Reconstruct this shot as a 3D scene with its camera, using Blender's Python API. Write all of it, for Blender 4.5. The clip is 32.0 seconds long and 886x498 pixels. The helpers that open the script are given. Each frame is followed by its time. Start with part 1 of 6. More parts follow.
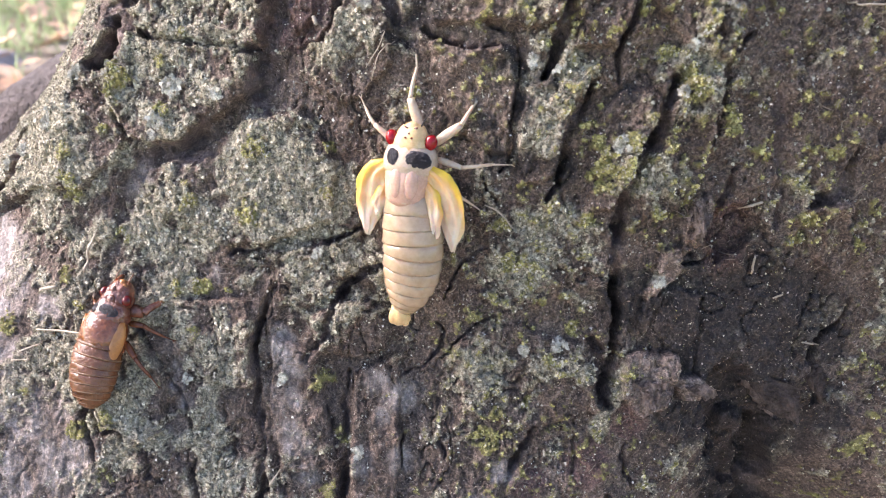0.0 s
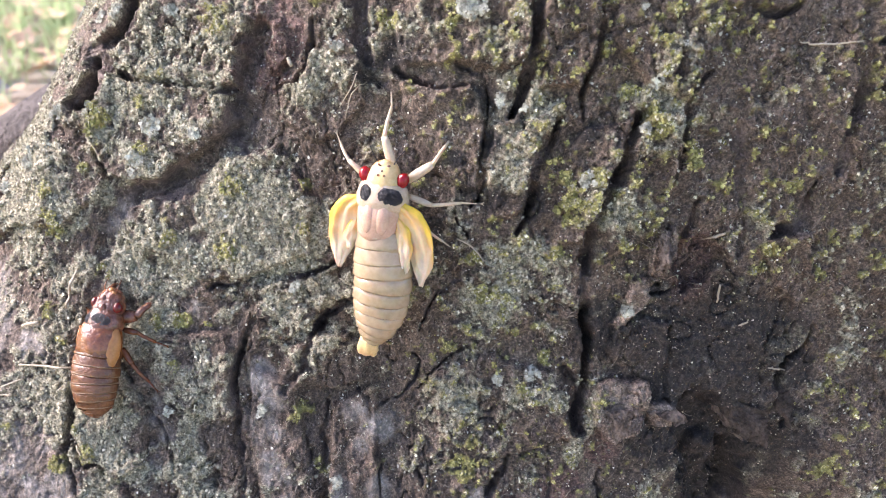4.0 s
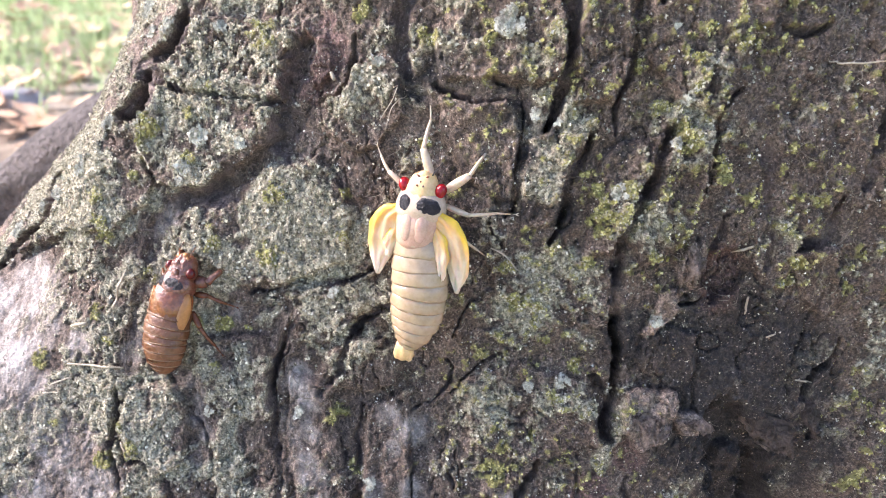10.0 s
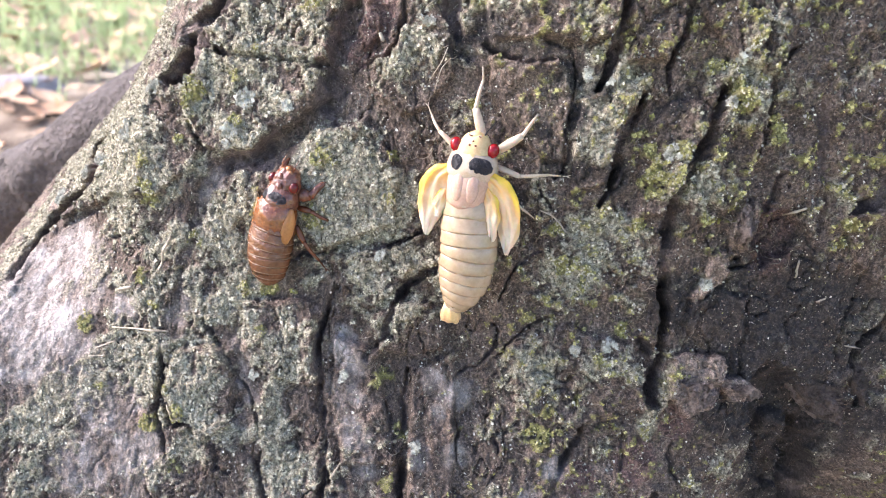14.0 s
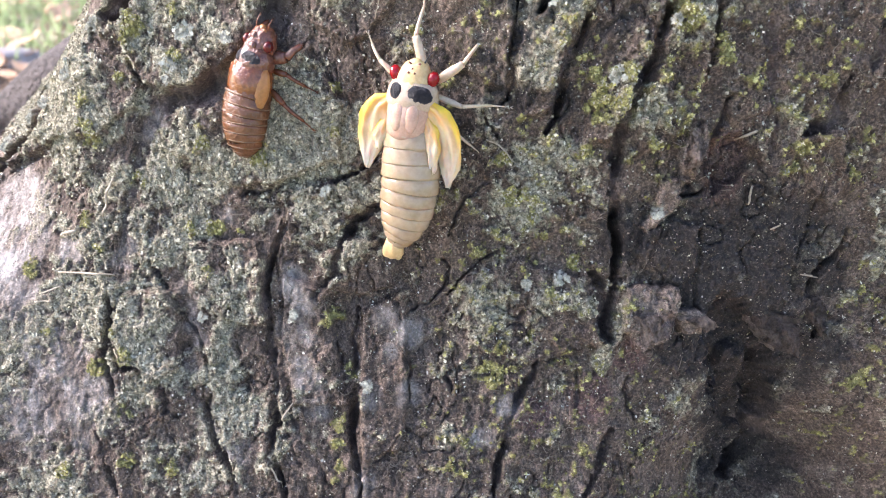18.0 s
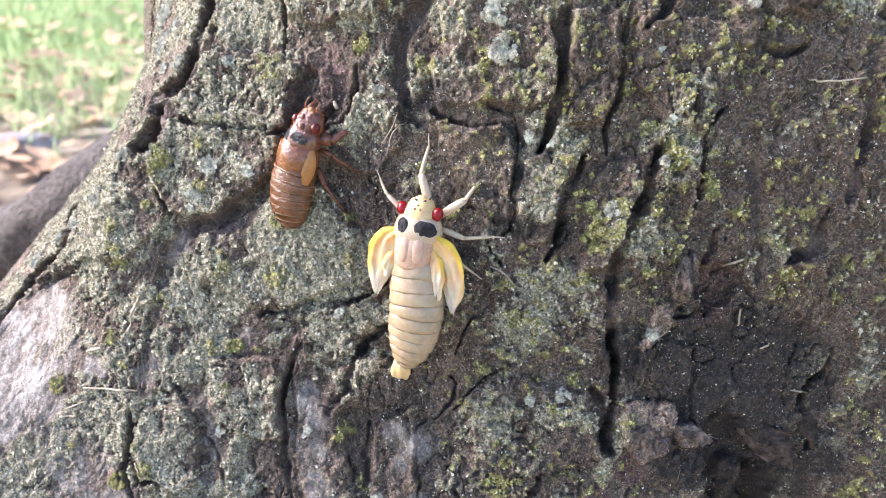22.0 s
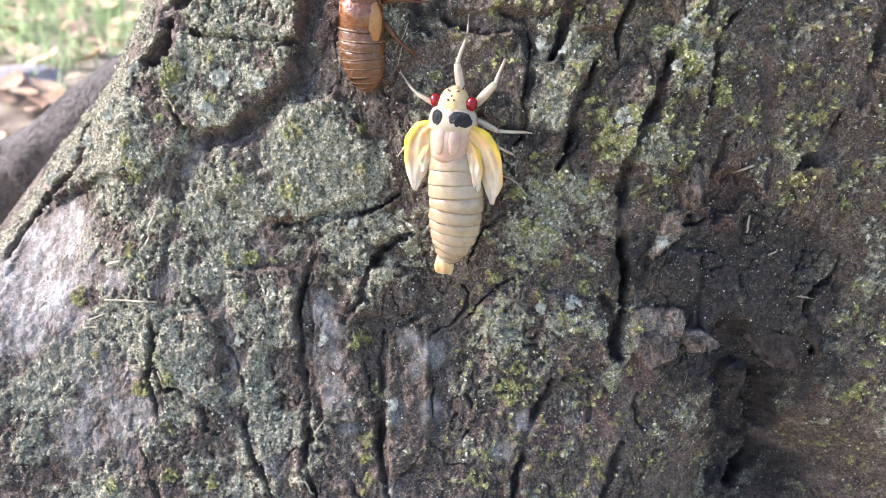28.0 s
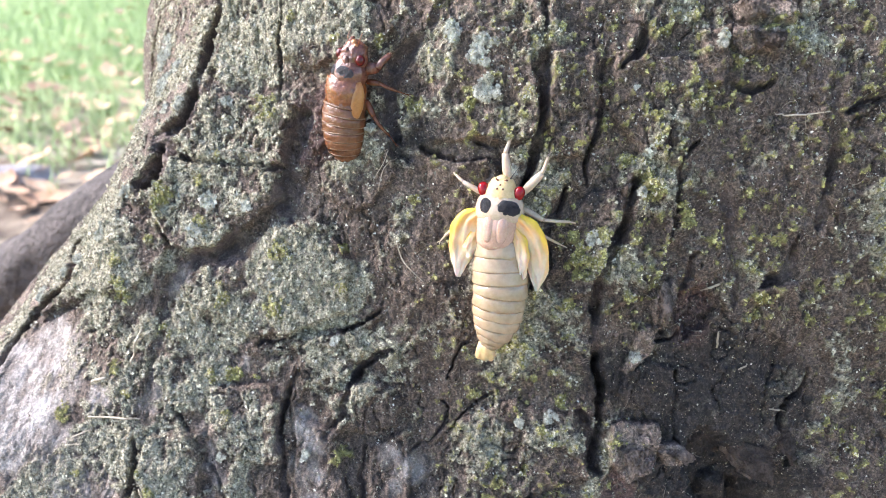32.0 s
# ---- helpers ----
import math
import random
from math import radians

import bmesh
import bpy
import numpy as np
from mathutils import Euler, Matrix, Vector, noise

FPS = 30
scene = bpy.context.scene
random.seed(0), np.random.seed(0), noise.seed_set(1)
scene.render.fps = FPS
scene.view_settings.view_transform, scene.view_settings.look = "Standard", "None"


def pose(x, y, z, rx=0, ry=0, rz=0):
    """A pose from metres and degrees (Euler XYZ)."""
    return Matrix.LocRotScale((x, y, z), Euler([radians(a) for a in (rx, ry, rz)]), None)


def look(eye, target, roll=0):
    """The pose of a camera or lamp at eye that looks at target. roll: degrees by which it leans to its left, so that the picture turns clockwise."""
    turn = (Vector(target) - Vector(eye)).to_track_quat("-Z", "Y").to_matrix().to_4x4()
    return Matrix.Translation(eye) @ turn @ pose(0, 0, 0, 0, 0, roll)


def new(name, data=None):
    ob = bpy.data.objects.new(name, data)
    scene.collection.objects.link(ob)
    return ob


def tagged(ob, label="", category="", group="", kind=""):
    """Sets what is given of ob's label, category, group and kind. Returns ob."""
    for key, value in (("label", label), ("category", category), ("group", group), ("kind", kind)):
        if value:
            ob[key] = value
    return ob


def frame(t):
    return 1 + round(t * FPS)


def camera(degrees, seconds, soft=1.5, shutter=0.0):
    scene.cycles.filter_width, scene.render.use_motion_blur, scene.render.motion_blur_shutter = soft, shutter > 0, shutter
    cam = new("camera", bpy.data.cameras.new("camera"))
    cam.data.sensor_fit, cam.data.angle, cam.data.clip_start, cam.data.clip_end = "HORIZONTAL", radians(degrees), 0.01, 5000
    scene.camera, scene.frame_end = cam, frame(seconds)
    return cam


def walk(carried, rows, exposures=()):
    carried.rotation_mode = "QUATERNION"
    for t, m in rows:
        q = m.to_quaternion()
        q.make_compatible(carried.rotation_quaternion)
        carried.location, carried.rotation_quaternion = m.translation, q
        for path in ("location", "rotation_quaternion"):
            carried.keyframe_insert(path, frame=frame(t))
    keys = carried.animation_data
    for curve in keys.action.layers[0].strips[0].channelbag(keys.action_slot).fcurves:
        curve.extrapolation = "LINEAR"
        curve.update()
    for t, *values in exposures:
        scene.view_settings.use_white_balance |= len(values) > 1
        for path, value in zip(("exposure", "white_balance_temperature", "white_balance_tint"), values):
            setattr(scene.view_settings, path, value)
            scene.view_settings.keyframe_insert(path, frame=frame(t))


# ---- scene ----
cam = camera(56, 32.0, soft=0.95)
cam.data.dof.use_dof = True
cam.data.dof.focus_distance = 0.123
cam.data.dof.aperture_fstop = 36.0
PATH = [
    (0.0, pose(-0.00508, -0.10655, 0.25717, 59.408, -0.852, -0.369)),
    (0.5, pose(-0.00457, -0.10529, 0.25445, 59.379, -0.900, -0.137)),
    (1.0, pose(-0.00354, -0.10693, 0.25775, 60.417, -1.433, -0.987)),
    (1.5, pose(-0.00223, -0.10728, 0.25990, 60.914, -0.724, -1.055)),
    (2.0, pose(-0.00275, -0.10627, 0.26004, 60.681, 0.237, -1.027)),
    (2.5, pose(-0.00311, -0.10768, 0.26165, 60.776, 0.147, -1.035)),
    (3.0, pose(-0.00349, -0.10617, 0.26060, 60.876, 0.117, -1.050)),
    (3.5, pose(-0.00340, -0.10637, 0.26213, 61.344, 0.102, -1.285)),
    (4.0, pose(-0.00282, -0.10816, 0.26040, 60.714, -0.594, -1.292)),
    (4.5, pose(-0.00256, -0.10805, 0.26264, 61.212, -0.537, -1.785)),
    (6.5, pose(-0.00358, -0.10861, 0.26124, 61.291, -0.760, -1.798)),
    (7.0, pose(-0.00422, -0.10850, 0.26089, 60.861, -0.943, -2.007)),
    (7.5, pose(-0.00447, -0.11000, 0.26197, 61.617, -1.241, -1.059)),
    (8.0, pose(-0.00435, -0.11028, 0.26208, 62.061, -1.176, -0.729)),
    (8.5, pose(-0.00415, -0.11038, 0.26187, 62.108, -1.091, -0.560)),
    (9.0, pose(-0.00366, -0.11192, 0.26171, 61.831, -1.092, -0.111)),
    (9.5, pose(-0.00374, -0.11236, 0.26121, 61.754, -0.980, -0.033)),
    (10.0, pose(-0.00443, -0.11197, 0.26140, 61.761, -0.546, 0.545)),
    (10.5, pose(-0.00933, -0.11028, 0.25774, 61.327, -0.356, 0.820)),
    (11.0, pose(-0.01107, -0.11387, 0.26088, 62.329, -0.452, 1.429)),
    (11.5, pose(-0.00894, -0.11239, 0.26035, 62.407, -0.525, 1.265)),
    (12.0, pose(-0.00805, -0.11253, 0.25980, 61.941, -0.462, 1.101)),
    (12.5, pose(-0.00790, -0.11393, 0.25986, 61.872, -0.707, 1.132)),
    (13.0, pose(-0.00856, -0.11335, 0.25902, 61.538, -0.409, 1.341)),
    (13.5, pose(-0.00974, -0.11336, 0.25790, 61.400, -0.380, 1.357)),
    (15.5, pose(-0.00865, -0.11626, 0.25614, 60.843, -0.380, 0.785)),
    (16.0, pose(-0.00733, -0.11545, 0.25516, 60.897, -0.072, 0.695)),
    (16.5, pose(-0.00570, -0.11552, 0.25413, 60.652, -0.223, 0.618)),
    (17.0, pose(-0.00443, -0.11505, 0.25069, 60.163, -0.627, 0.494)),
    (17.5, pose(-0.00333, -0.11647, 0.25355, 60.486, -0.786, 0.121)),
    (18.0, pose(-0.00251, -0.11422, 0.25097, 59.464, 0.399, 0.641)),
    (18.5, pose(-0.00365, -0.11534, 0.25177, 59.558, 0.207, 0.406)),
    (19.0, pose(-0.00165, -0.11657, 0.25283, 59.888, -0.332, 0.300)),
    (19.5, pose(-0.00409, -0.11625, 0.25710, 60.746, -0.787, 0.124)),
    (20.0, pose(-0.00033, -0.11488, 0.25930, 61.470, -0.048, -0.004)),
    (20.5, pose(-0.00269, -0.11601, 0.25736, 62.760, -0.183, 0.183)),
    (21.0, pose(-0.00254, -0.11707, 0.26102, 65.059, 0.938, 0.509)),
    (21.5, pose(-0.00290, -0.11654, 0.26146, 64.860, 1.195, 0.698)),
    (22.0, pose(-0.00298, -0.11712, 0.26116, 64.309, 0.738, 0.687)),
    (22.5, pose(-0.00350, -0.11670, 0.26098, 63.771, 0.966, 0.681)),
    (23.0, pose(-0.00409, -0.11684, 0.26001, 63.201, 1.052, 0.701)),
    (23.5, pose(-0.00246, -0.11853, 0.26001, 62.947, 0.481, 0.493)),
    (24.0, pose(-0.00320, -0.11924, 0.26017, 62.459, 0.633, 0.397)),
    (24.5, pose(-0.00486, -0.11962, 0.25972, 62.494, 0.657, 0.742)),
    (26.5, pose(-0.00428, -0.12087, 0.25850, 60.811, 0.152, 1.084)),
    (27.0, pose(-0.00473, -0.12058, 0.26015, 60.525, 0.805, 1.086)),
    (27.5, pose(-0.00450, -0.11989, 0.25804, 59.449, 1.306, 1.153)),
    (28.0, pose(-0.00367, -0.12041, 0.25862, 59.827, 1.344, 0.974)),
    (28.5, pose(-0.00334, -0.12096, 0.25951, 62.012, 1.741, 1.015)),
    (29.0, pose(-0.00266, -0.12174, 0.26035, 63.979, 1.777, 0.725)),
    (29.5, pose(-0.00241, -0.12155, 0.26314, 65.197, 1.787, 0.667)),
    (30.0, pose(-0.00291, -0.12105, 0.26327, 64.788, 1.939, 0.629)),
    (30.5, pose(-0.00222, -0.12123, 0.26266, 64.824, 1.586, 0.498)),
    (31.0, pose(-0.00206, -0.12104, 0.26496, 65.144, 1.625, 0.376)),
    (31.5, pose(-0.00156, -0.12141, 0.26523, 65.815, 1.483, 0.178)),
    (32.0, pose(-0.00196, -0.12207, 0.26422, 66.018, 1.340, 0.124)),
]
walk(cam, PATH, [(0, 1.39, 6550, 30), (4, 1.46, 6500, 28), (13, 1.55, 6400, 27), (19, 1.50, 6350, 25), (32, 1.47, 6150, 21)])

# ---- light ----
world = bpy.data.worlds.new("sky")
scene.world = world
world.use_nodes = True
wn = world.node_tree.nodes
sky = wn.new("ShaderNodeTexSky")
sky.sky_type, sky.sun_disc = "NISHITA", False
sky.sun_elevation, sky.sun_rotation = radians(34), radians(-74)
world.node_tree.links.new(sky.outputs[0], wn["Background"].inputs[0])
wn["Background"].inputs[1].default_value = 0.15
sun = new("sun", bpy.data.lights.new("sun", "SUN"))
sun.data.energy, sun.data.angle, sun.data.color = 4.2, radians(38), (1.0, 0.95, 0.87)
sun.matrix_world = look((-0.92, 0.26, 0.66), (0, 0, 0))

# ---- the bark's own frame: x across, z up the trunk, y into the wood; millimetres below ----
MM = 0.001
BARK = pose(0, 0, 0.2, -28, 0, 0)


def bark_base(x, z):
    """Depth of the trunk's face, without its relief, in mm."""
    x, z = x / 1.2, z / 1.2
    xs, zs = 48 * np.tanh(x / 48), 42 * np.tanh(z / 42)
    y = -7.0 - 0.19 * xs - 0.27 * zs + 0.0034 * xs * xs - 0.0085 * xs * zs - 0.0018 * zs * zs
    y = -21 + np.log1p(np.exp((y + 21) / 4)) * 4
    y = y + 18 * np.exp(-((x - 40) / 12) ** 2 - ((z + 45) / 15) ** 2)
    turn = -27 - 2.15 * np.log1p(np.exp((37 - z) / 2.5))
    d = np.maximum((turn - x) * 0.72, 0)
    y, x, z = 1.2 * (y + d * d / 16), 1.2 * x, 1.2 * z
    flank = 10 * smooth(58, 80, -x) * smooth(-24, 0, z) * smooth(-60, -25, -z)
    return y + flank + 4 * np.exp(-((x + 10) / 28) ** 2 - ((z + 24) / 19) ** 2) - 6 * np.exp(-((x - 64) / 14) ** 2 - ((z + 40) / 16) ** 2)


def on_bark(x, z, heading=0.0, lift=0.0, roll=0.0, pitch=0.0):
    """The pose of a thing that lies on the bark: its y axis up the trunk, its z axis off the bark."""
    e = 6.0
    y = float(bark_base(x, z))
    gx = float(bark_base(x + e, z) - bark_base(x - e, z)) / (2 * e)
    gz = float(bark_base(x, z + e) - bark_base(x, z - e)) / (2 * e)
    out = Vector((gx, -1, gz)).normalized()
    ahead = Vector((-math.sin(radians(heading)), 0, math.cos(radians(heading))))
    ahead = (ahead - out * ahead.dot(out)).normalized()
    right = ahead.cross(out)
    m = Matrix((right, ahead, out)).transposed().to_4x4()
    m.translation = (Vector((x, y, z)) + out * lift) * MM
    return BARK @ m @ pose(0, 0, 0, pitch, roll, 0)


# ---- noise on arrays ----
TABLE = np.random.RandomState(7).rand(512, 512).astype(np.float32)


def vnoise(x, z, seed=0):
    """Smooth noise from 0 to 1 at the given places."""
    x, z = x + 37.7 * seed, z + 91.3 * seed
    xi, zi = np.floor(x).astype(np.int32), np.floor(z).astype(np.int32)
    fx, fz = x - xi, z - zi
    fx, fz = fx * fx * (3 - 2 * fx), fz * fz * (3 - 2 * fz)
    a, b, c, d = xi & 511, (xi + 1) & 511, zi & 511, (zi + 1) & 511
    return (TABLE[a, c] * (1 - fx) + TABLE[b, c] * fx) * (1 - fz) + (TABLE[a, d] * (1 - fx) + TABLE[b, d] * fx) * fz


def fbm(x, z, seed=0, octaves=4, gain=0.5):
    total, amp, norm = 0, 1.0, 0
    for k in range(octaves):
        total = total + amp * vnoise(x * 2.0 ** k, z * 2.0 ** k, seed + 3 * k)
        norm += amp
        amp *= gain
    return total / norm


def smooth(a, b, v):
    t = np.clip((v - a) / (b - a), 0, 1)
    return t * t * (3 - 2 * t)


# ---- materials ----
def material(name, roughness=0.8, **inputs):
    m = bpy.data.materials.new(name)
    m.use_nodes = True
    shader = m.node_tree.nodes["Principled BSDF"]
    shader.inputs["Roughness"].default_value = roughness
    for key, value in inputs.items():
        shader.inputs[key.replace("_", " ")].default_value = value
    return m, m.node_tree.nodes, m.node_tree.links, shader


def noise_node(nodes, links, vector, scale, detail=4.0, rough=0.6):
    n = nodes.new("ShaderNodeTexNoise")
    n.inputs["Scale"].default_value, n.inputs["Detail"].default_value, n.inputs["Roughness"].default_value = scale, detail, rough
    links.new(vector, n.inputs["Vector"])
    return n.outputs["Fac"]


def ramp(nodes, links, fac, *stops):
    r = nodes.new("ShaderNodeValToRGB")
    e = r.color_ramp.elements
    while len(e) < len(stops):
        e.new(0.5)
    for item, (at, colour) in zip(e, stops):
        item.position, item.color = at, (*colour, 1)
    links.new(fac, r.inputs[0])
    return r.outputs[0]


def mixed(nodes, links, fac, a, b, mode="MIX"):
    n = nodes.new("ShaderNodeMix")
    n.data_type, n.blend_type = "RGBA", mode
    for socket, value in ((n.inputs[0], fac), (n.inputs[6], a), (n.inputs[7], b)):
        if isinstance(value, (int, float)):
            socket.default_value = value
        elif isinstance(value, tuple):
            socket.default_value = (*value, 1)
        else:
            links.new(value, socket)
    return n.outputs[2]


def attribute(nodes, name):
    n = nodes.new("ShaderNodeAttribute")
    n.attribute_name = name
    return n.outputs["Fac"]


def bump(nodes, links, height, shader, distance, strength=1.0):
    b = nodes.new("ShaderNodeBump")
    b.inputs["Distance"].default_value, b.inputs["Strength"].default_value = distance, strength
    links.new(height, b.inputs["Height"])
    links.new(b.outputs[0], shader.inputs["Normal"])


def simple(name, dark, light, roughness, scale, depth, detail=5.0, **inputs):
    """A surface with grain: two colours mixed by noise at two sizes, and a fine relief."""
    m, nodes, links, shader = material(name, roughness, **inputs)
    where = nodes.new("ShaderNodeTexCoord").outputs["Object"]
    big, fine = noise_node(nodes, links, where, scale, 2), noise_node(nodes, links, where, scale * 7, detail)
    both = mixed(nodes, links, 0.5, big, fine)
    links.new(ramp(nodes, links, both, (0.32, dark), (0.68, light)), shader.inputs["Base Color"])
    bump(nodes, links, fine, shader, depth)
    return m


def bark_material():
    m, nodes, links, shader = material("bark", 0.85)
    where = nodes.new("ShaderNodeTexCoord").outputs["Object"]
    squash = nodes.new("ShaderNodeMapping")
    squash.inputs["Scale"].default_value = (1.0, 1.0, 0.55)
    squash.inputs["Rotation"].default_value = (0, radians(14), 0)
    links.new(where, squash.inputs["Vector"])
    fibre = noise_node(nodes, links, squash.outputs[0], 1300, 5, 0.7)
    fine = noise_node(nodes, links, where, 1100, 6, 0.75)
    mid = noise_node(nodes, links, where, 190, 6, 0.7)
    big = noise_node(nodes, links, where, 45, 3)
    speck = noise_node(nodes, links, where, 2700, 4, 0.7)
    both = mixed(nodes, links, 0.5, mixed(nodes, links, 0.4, fine, fibre), speck)
    brown = ramp(nodes, links, mid, (0.3, (0.082, 0.061, 0.046)), (0.5, (0.170, 0.130, 0.100)), (0.7, (0.33, 0.26, 0.205)))
    brown = mixed(nodes, links, ramp(nodes, links, big, (0.4, (0, 0, 0)), (0.7, (0.75, 0.75, 0.75))), brown, (0.140, 0.106, 0.082))
    grain = ramp(nodes, links, both, (0.40, (0.26, 0.25, 0.24)), (0.5, (0.90, 0.88, 0.86)), (0.60, (2.5, 2.42, 2.32)))
    brown = mixed(nodes, links, 0.9, brown, grain, "MULTIPLY")
    red = ramp(nodes, links, mid, (0.3, (0.085, 0.050, 0.042)), (0.7, (0.25, 0.165, 0.140)))
    red = mixed(nodes, links, 0.8, red, grain, "MULTIPLY")
    streak = noise_node(nodes, links, squash.outputs[0], 260, 6, 0.72)
    # Pale bare bark, its lightest streaks whitened to paint in overexposed highlights.
    pale = ramp(nodes, links, streak, (0.3, (0.20, 0.178, 0.160)), (0.52, (0.48, 0.44, 0.40)), (0.68, (0.78, 0.74, 0.69)))
    pale = mixed(nodes, links, 0.45, pale, grain, "MULTIPLY")
    # Near-black tones: damp bark, and shade painted into the lower-right hollow's colour.
    damp_shade = ramp(nodes, links, both, (0.36, (0.016, 0.014, 0.013)), (0.5, (0.045, 0.039, 0.036)), (0.66, (0.14, 0.12, 0.105)))
    lobes = mixed(nodes, links, 0.5, fine, speck)
    grey = ramp(nodes, links, lobes, (0.40, (0.080, 0.070, 0.050)), (0.5, (0.39, 0.36, 0.25)), (0.60, (0.80, 0.75, 0.56)))
    white = ramp(nodes, links, fine, (0.34, (0.20, 0.19, 0.14)), (0.64, (0.72, 0.70, 0.58)))
    yellow = ramp(nodes, links, fine, (0.34, (0.13, 0.12, 0.04)), (0.66, (0.44, 0.41, 0.16)))
    col = mixed(nodes, links, attribute(nodes, "red"), brown, red)
    inner = mixed(nodes, links, 0.4, ramp(nodes, links, mid, (0.3, (0.14, 0.108, 0.095)), (0.7, (0.32, 0.25, 0.22))), grain, "MULTIPLY")
    col = mixed(nodes, links, attribute(nodes, "inner"), col, inner)
    col = mixed(nodes, links, attribute(nodes, "bare"), col, pale)
    col = mixed(nodes, links, attribute(nodes, "damp_shade"), col, damp_shade)
    torn = mixed(nodes, links, 0.85, ramp(nodes, links, mid, (0.3, (0.19, 0.14, 0.11)), (0.7, (0.52, 0.42, 0.345))), grain, "MULTIPLY")
    col = mixed(nodes, links, attribute(nodes, "torn"), col, torn)
    col = mixed(nodes, links, attribute(nodes, "grey"), col, grey)
    col = mixed(nodes, links, attribute(nodes, "yellow"), col, yellow)
    col = mixed(nodes, links, attribute(nodes, "white"), col, white)
    links.new(col, shader.inputs["Base Color"])
    bump(nodes, links, both, shader, 0.0014, 1.0)
    return m


BARK_MAT = bark_material()
ROOT_MAT = simple("weathered_root", (0.06, 0.052, 0.047), (0.25, 0.215, 0.195), 0.85, 90, 0.006)
SOIL = simple("soil_and_thatch", (0.28, 0.23, 0.17), (0.58, 0.50, 0.39), 0.95, 9, 0.01)
GRASS = simple("grass_blade", (0.20, 0.33, 0.115), (0.40, 0.53, 0.24), 0.6, 4, 0.0)
glow = GRASS.node_tree.nodes.new("ShaderNodeBsdfTranslucent")
glow.inputs[0].default_value = (0.44, 0.55, 0.31, 1)
both_sides = GRASS.node_tree.nodes.new("ShaderNodeMixShader")
both_sides.inputs[0].default_value = 0.5
GRASS.node_tree.links.new(GRASS.node_tree.nodes["Principled BSDF"].outputs[0], both_sides.inputs[1])
GRASS.node_tree.links.new(glow.outputs[0], both_sides.inputs[2])
GRASS.node_tree.links.new(both_sides.outputs[0], GRASS.node_tree.nodes["Material Output"].inputs[0])
LEAF = simple("dead_leaf", (0.42, 0.21, 0.10), (0.74, 0.55, 0.37), 0.75, 25, 0.001)
STRAW = simple("pale_straw", (0.30, 0.25, 0.17), (0.58, 0.52, 0.40), 0.7, 300, 0.0001)


# ---- meshes ----
def mesh_from(name, verts, faces, mat, shade=True):
    me = bpy.data.meshes.new(name)
    me.from_pydata([tuple(v) for v in verts], [], faces)
    me.materials.append(mat)
    if shade:
        me.polygons.foreach_set("use_smooth", np.ones(len(me.polygons), bool))
    me.update()
    return me


def part(name, data, parent, label="", m=None):
    """Links a mesh as one part of a thing."""
    ob = new(name, data)
    ob.parent = parent
    if m is not None:
        ob.matrix_basis = m
    return tagged(ob, label) if label else ob


def tube_data(points, radii, sides=10, cap=True):
    """Rings round a bent line; points and radii in mm, returned in metres."""
    points = [Vector(p) for p in points]
    verts, faces = [], []
    up = Vector((0, 0, 1))
    for i, p in enumerate(points):
        d = (points[min(i + 1, len(points) - 1)] - points[max(i - 1, 0)]).normalized()
        a = d.cross(up)
        a = a.normalized() if a.length > 1e-3 else Vector((1, 0, 0))
        b = a.cross(d)
        r = radii[i] if not isinstance(radii[i], tuple) else radii[i]
        ra, rb = r if isinstance(r, tuple) else (r, r)
        for k in range(sides):
            w = 2 * math.pi * k / sides
            verts.append((p + a * (ra * math.cos(w)) + b * (rb * math.sin(w))) * MM)
    n = len(points)
    for i in range(n - 1):
        for k in range(sides):
            k2 = (k + 1) % sides
            faces.append((i * sides + k, i * sides + k2, (i + 1) * sides + k2, (i + 1) * sides + k))
    if cap:
        faces.append(tuple(range(sides))[::-1])
        faces.append(tuple((n - 1) * sides + k for k in range(sides)))
    return verts, faces


def tube(name, points, radii, mat, sides=10):
    v, f = tube_data(points, radii, sides)
    return mesh_from(name, v, f, mat)


def curve(points, n):
    """A smooth line through the points, n per stretch."""
    points = [Vector(p) for p in points]
    p = [points[0] * 2 - points[1]] + points + [points[-1] * 2 - points[-2]]
    out = []
    for i in range(1, len(p) - 2):
        for k in range(n):
            t = k / n
            out.append(0.5 * (2 * p[i] + (p[i + 1] - p[i - 1]) * t + (2 * p[i - 1] - 5 * p[i] + 4 * p[i + 1] - p[i + 2]) * t * t
                              + (3 * p[i] - p[i - 1] - 3 * p[i + 1] + p[i + 2]) * t ** 3))
    return out + [points[-1]]


# ---- the trunk's face: furrows, plates and lichen ----
FURROWS = []
PLATES = []
PATCHES = {k: [] for k in ("grey", "white", "yellow", "bare", "red", "damp_shade", "clean", "worn")}


def furrow(width, depth, *line):
    FURROWS.append((width, depth, line))


def plate(lift, torn, *outline):
    PLATES.append((lift, torn, outline))


def patch(kind, *spots):
    PATCHES[kind].extend(spots)


furrow(1.73, 3.0, (-45.4, 36.2), (-46.9, 33.7), (-48.8, 31.2), (-51.5, 29.7), (-54.4, 29.2))
furrow(2.71, 5.0, (-52.4, 27.9), (-52.6, 23.3), (-56.2, 21.2))
furrow(0.92, 1.6, (-47.9, 25.7), (-45.2, 24.7), (-41.3, 23.8), (-38.9, 23.9))
furrow(4.6, 1.8, (-25.6, 29.8), (-27.2, 24.4), (-27.6, 20.5), (-30.2, 15.4), (-35.0, 11.1), (-40.0, 8.9), (-44.7, 8.4))
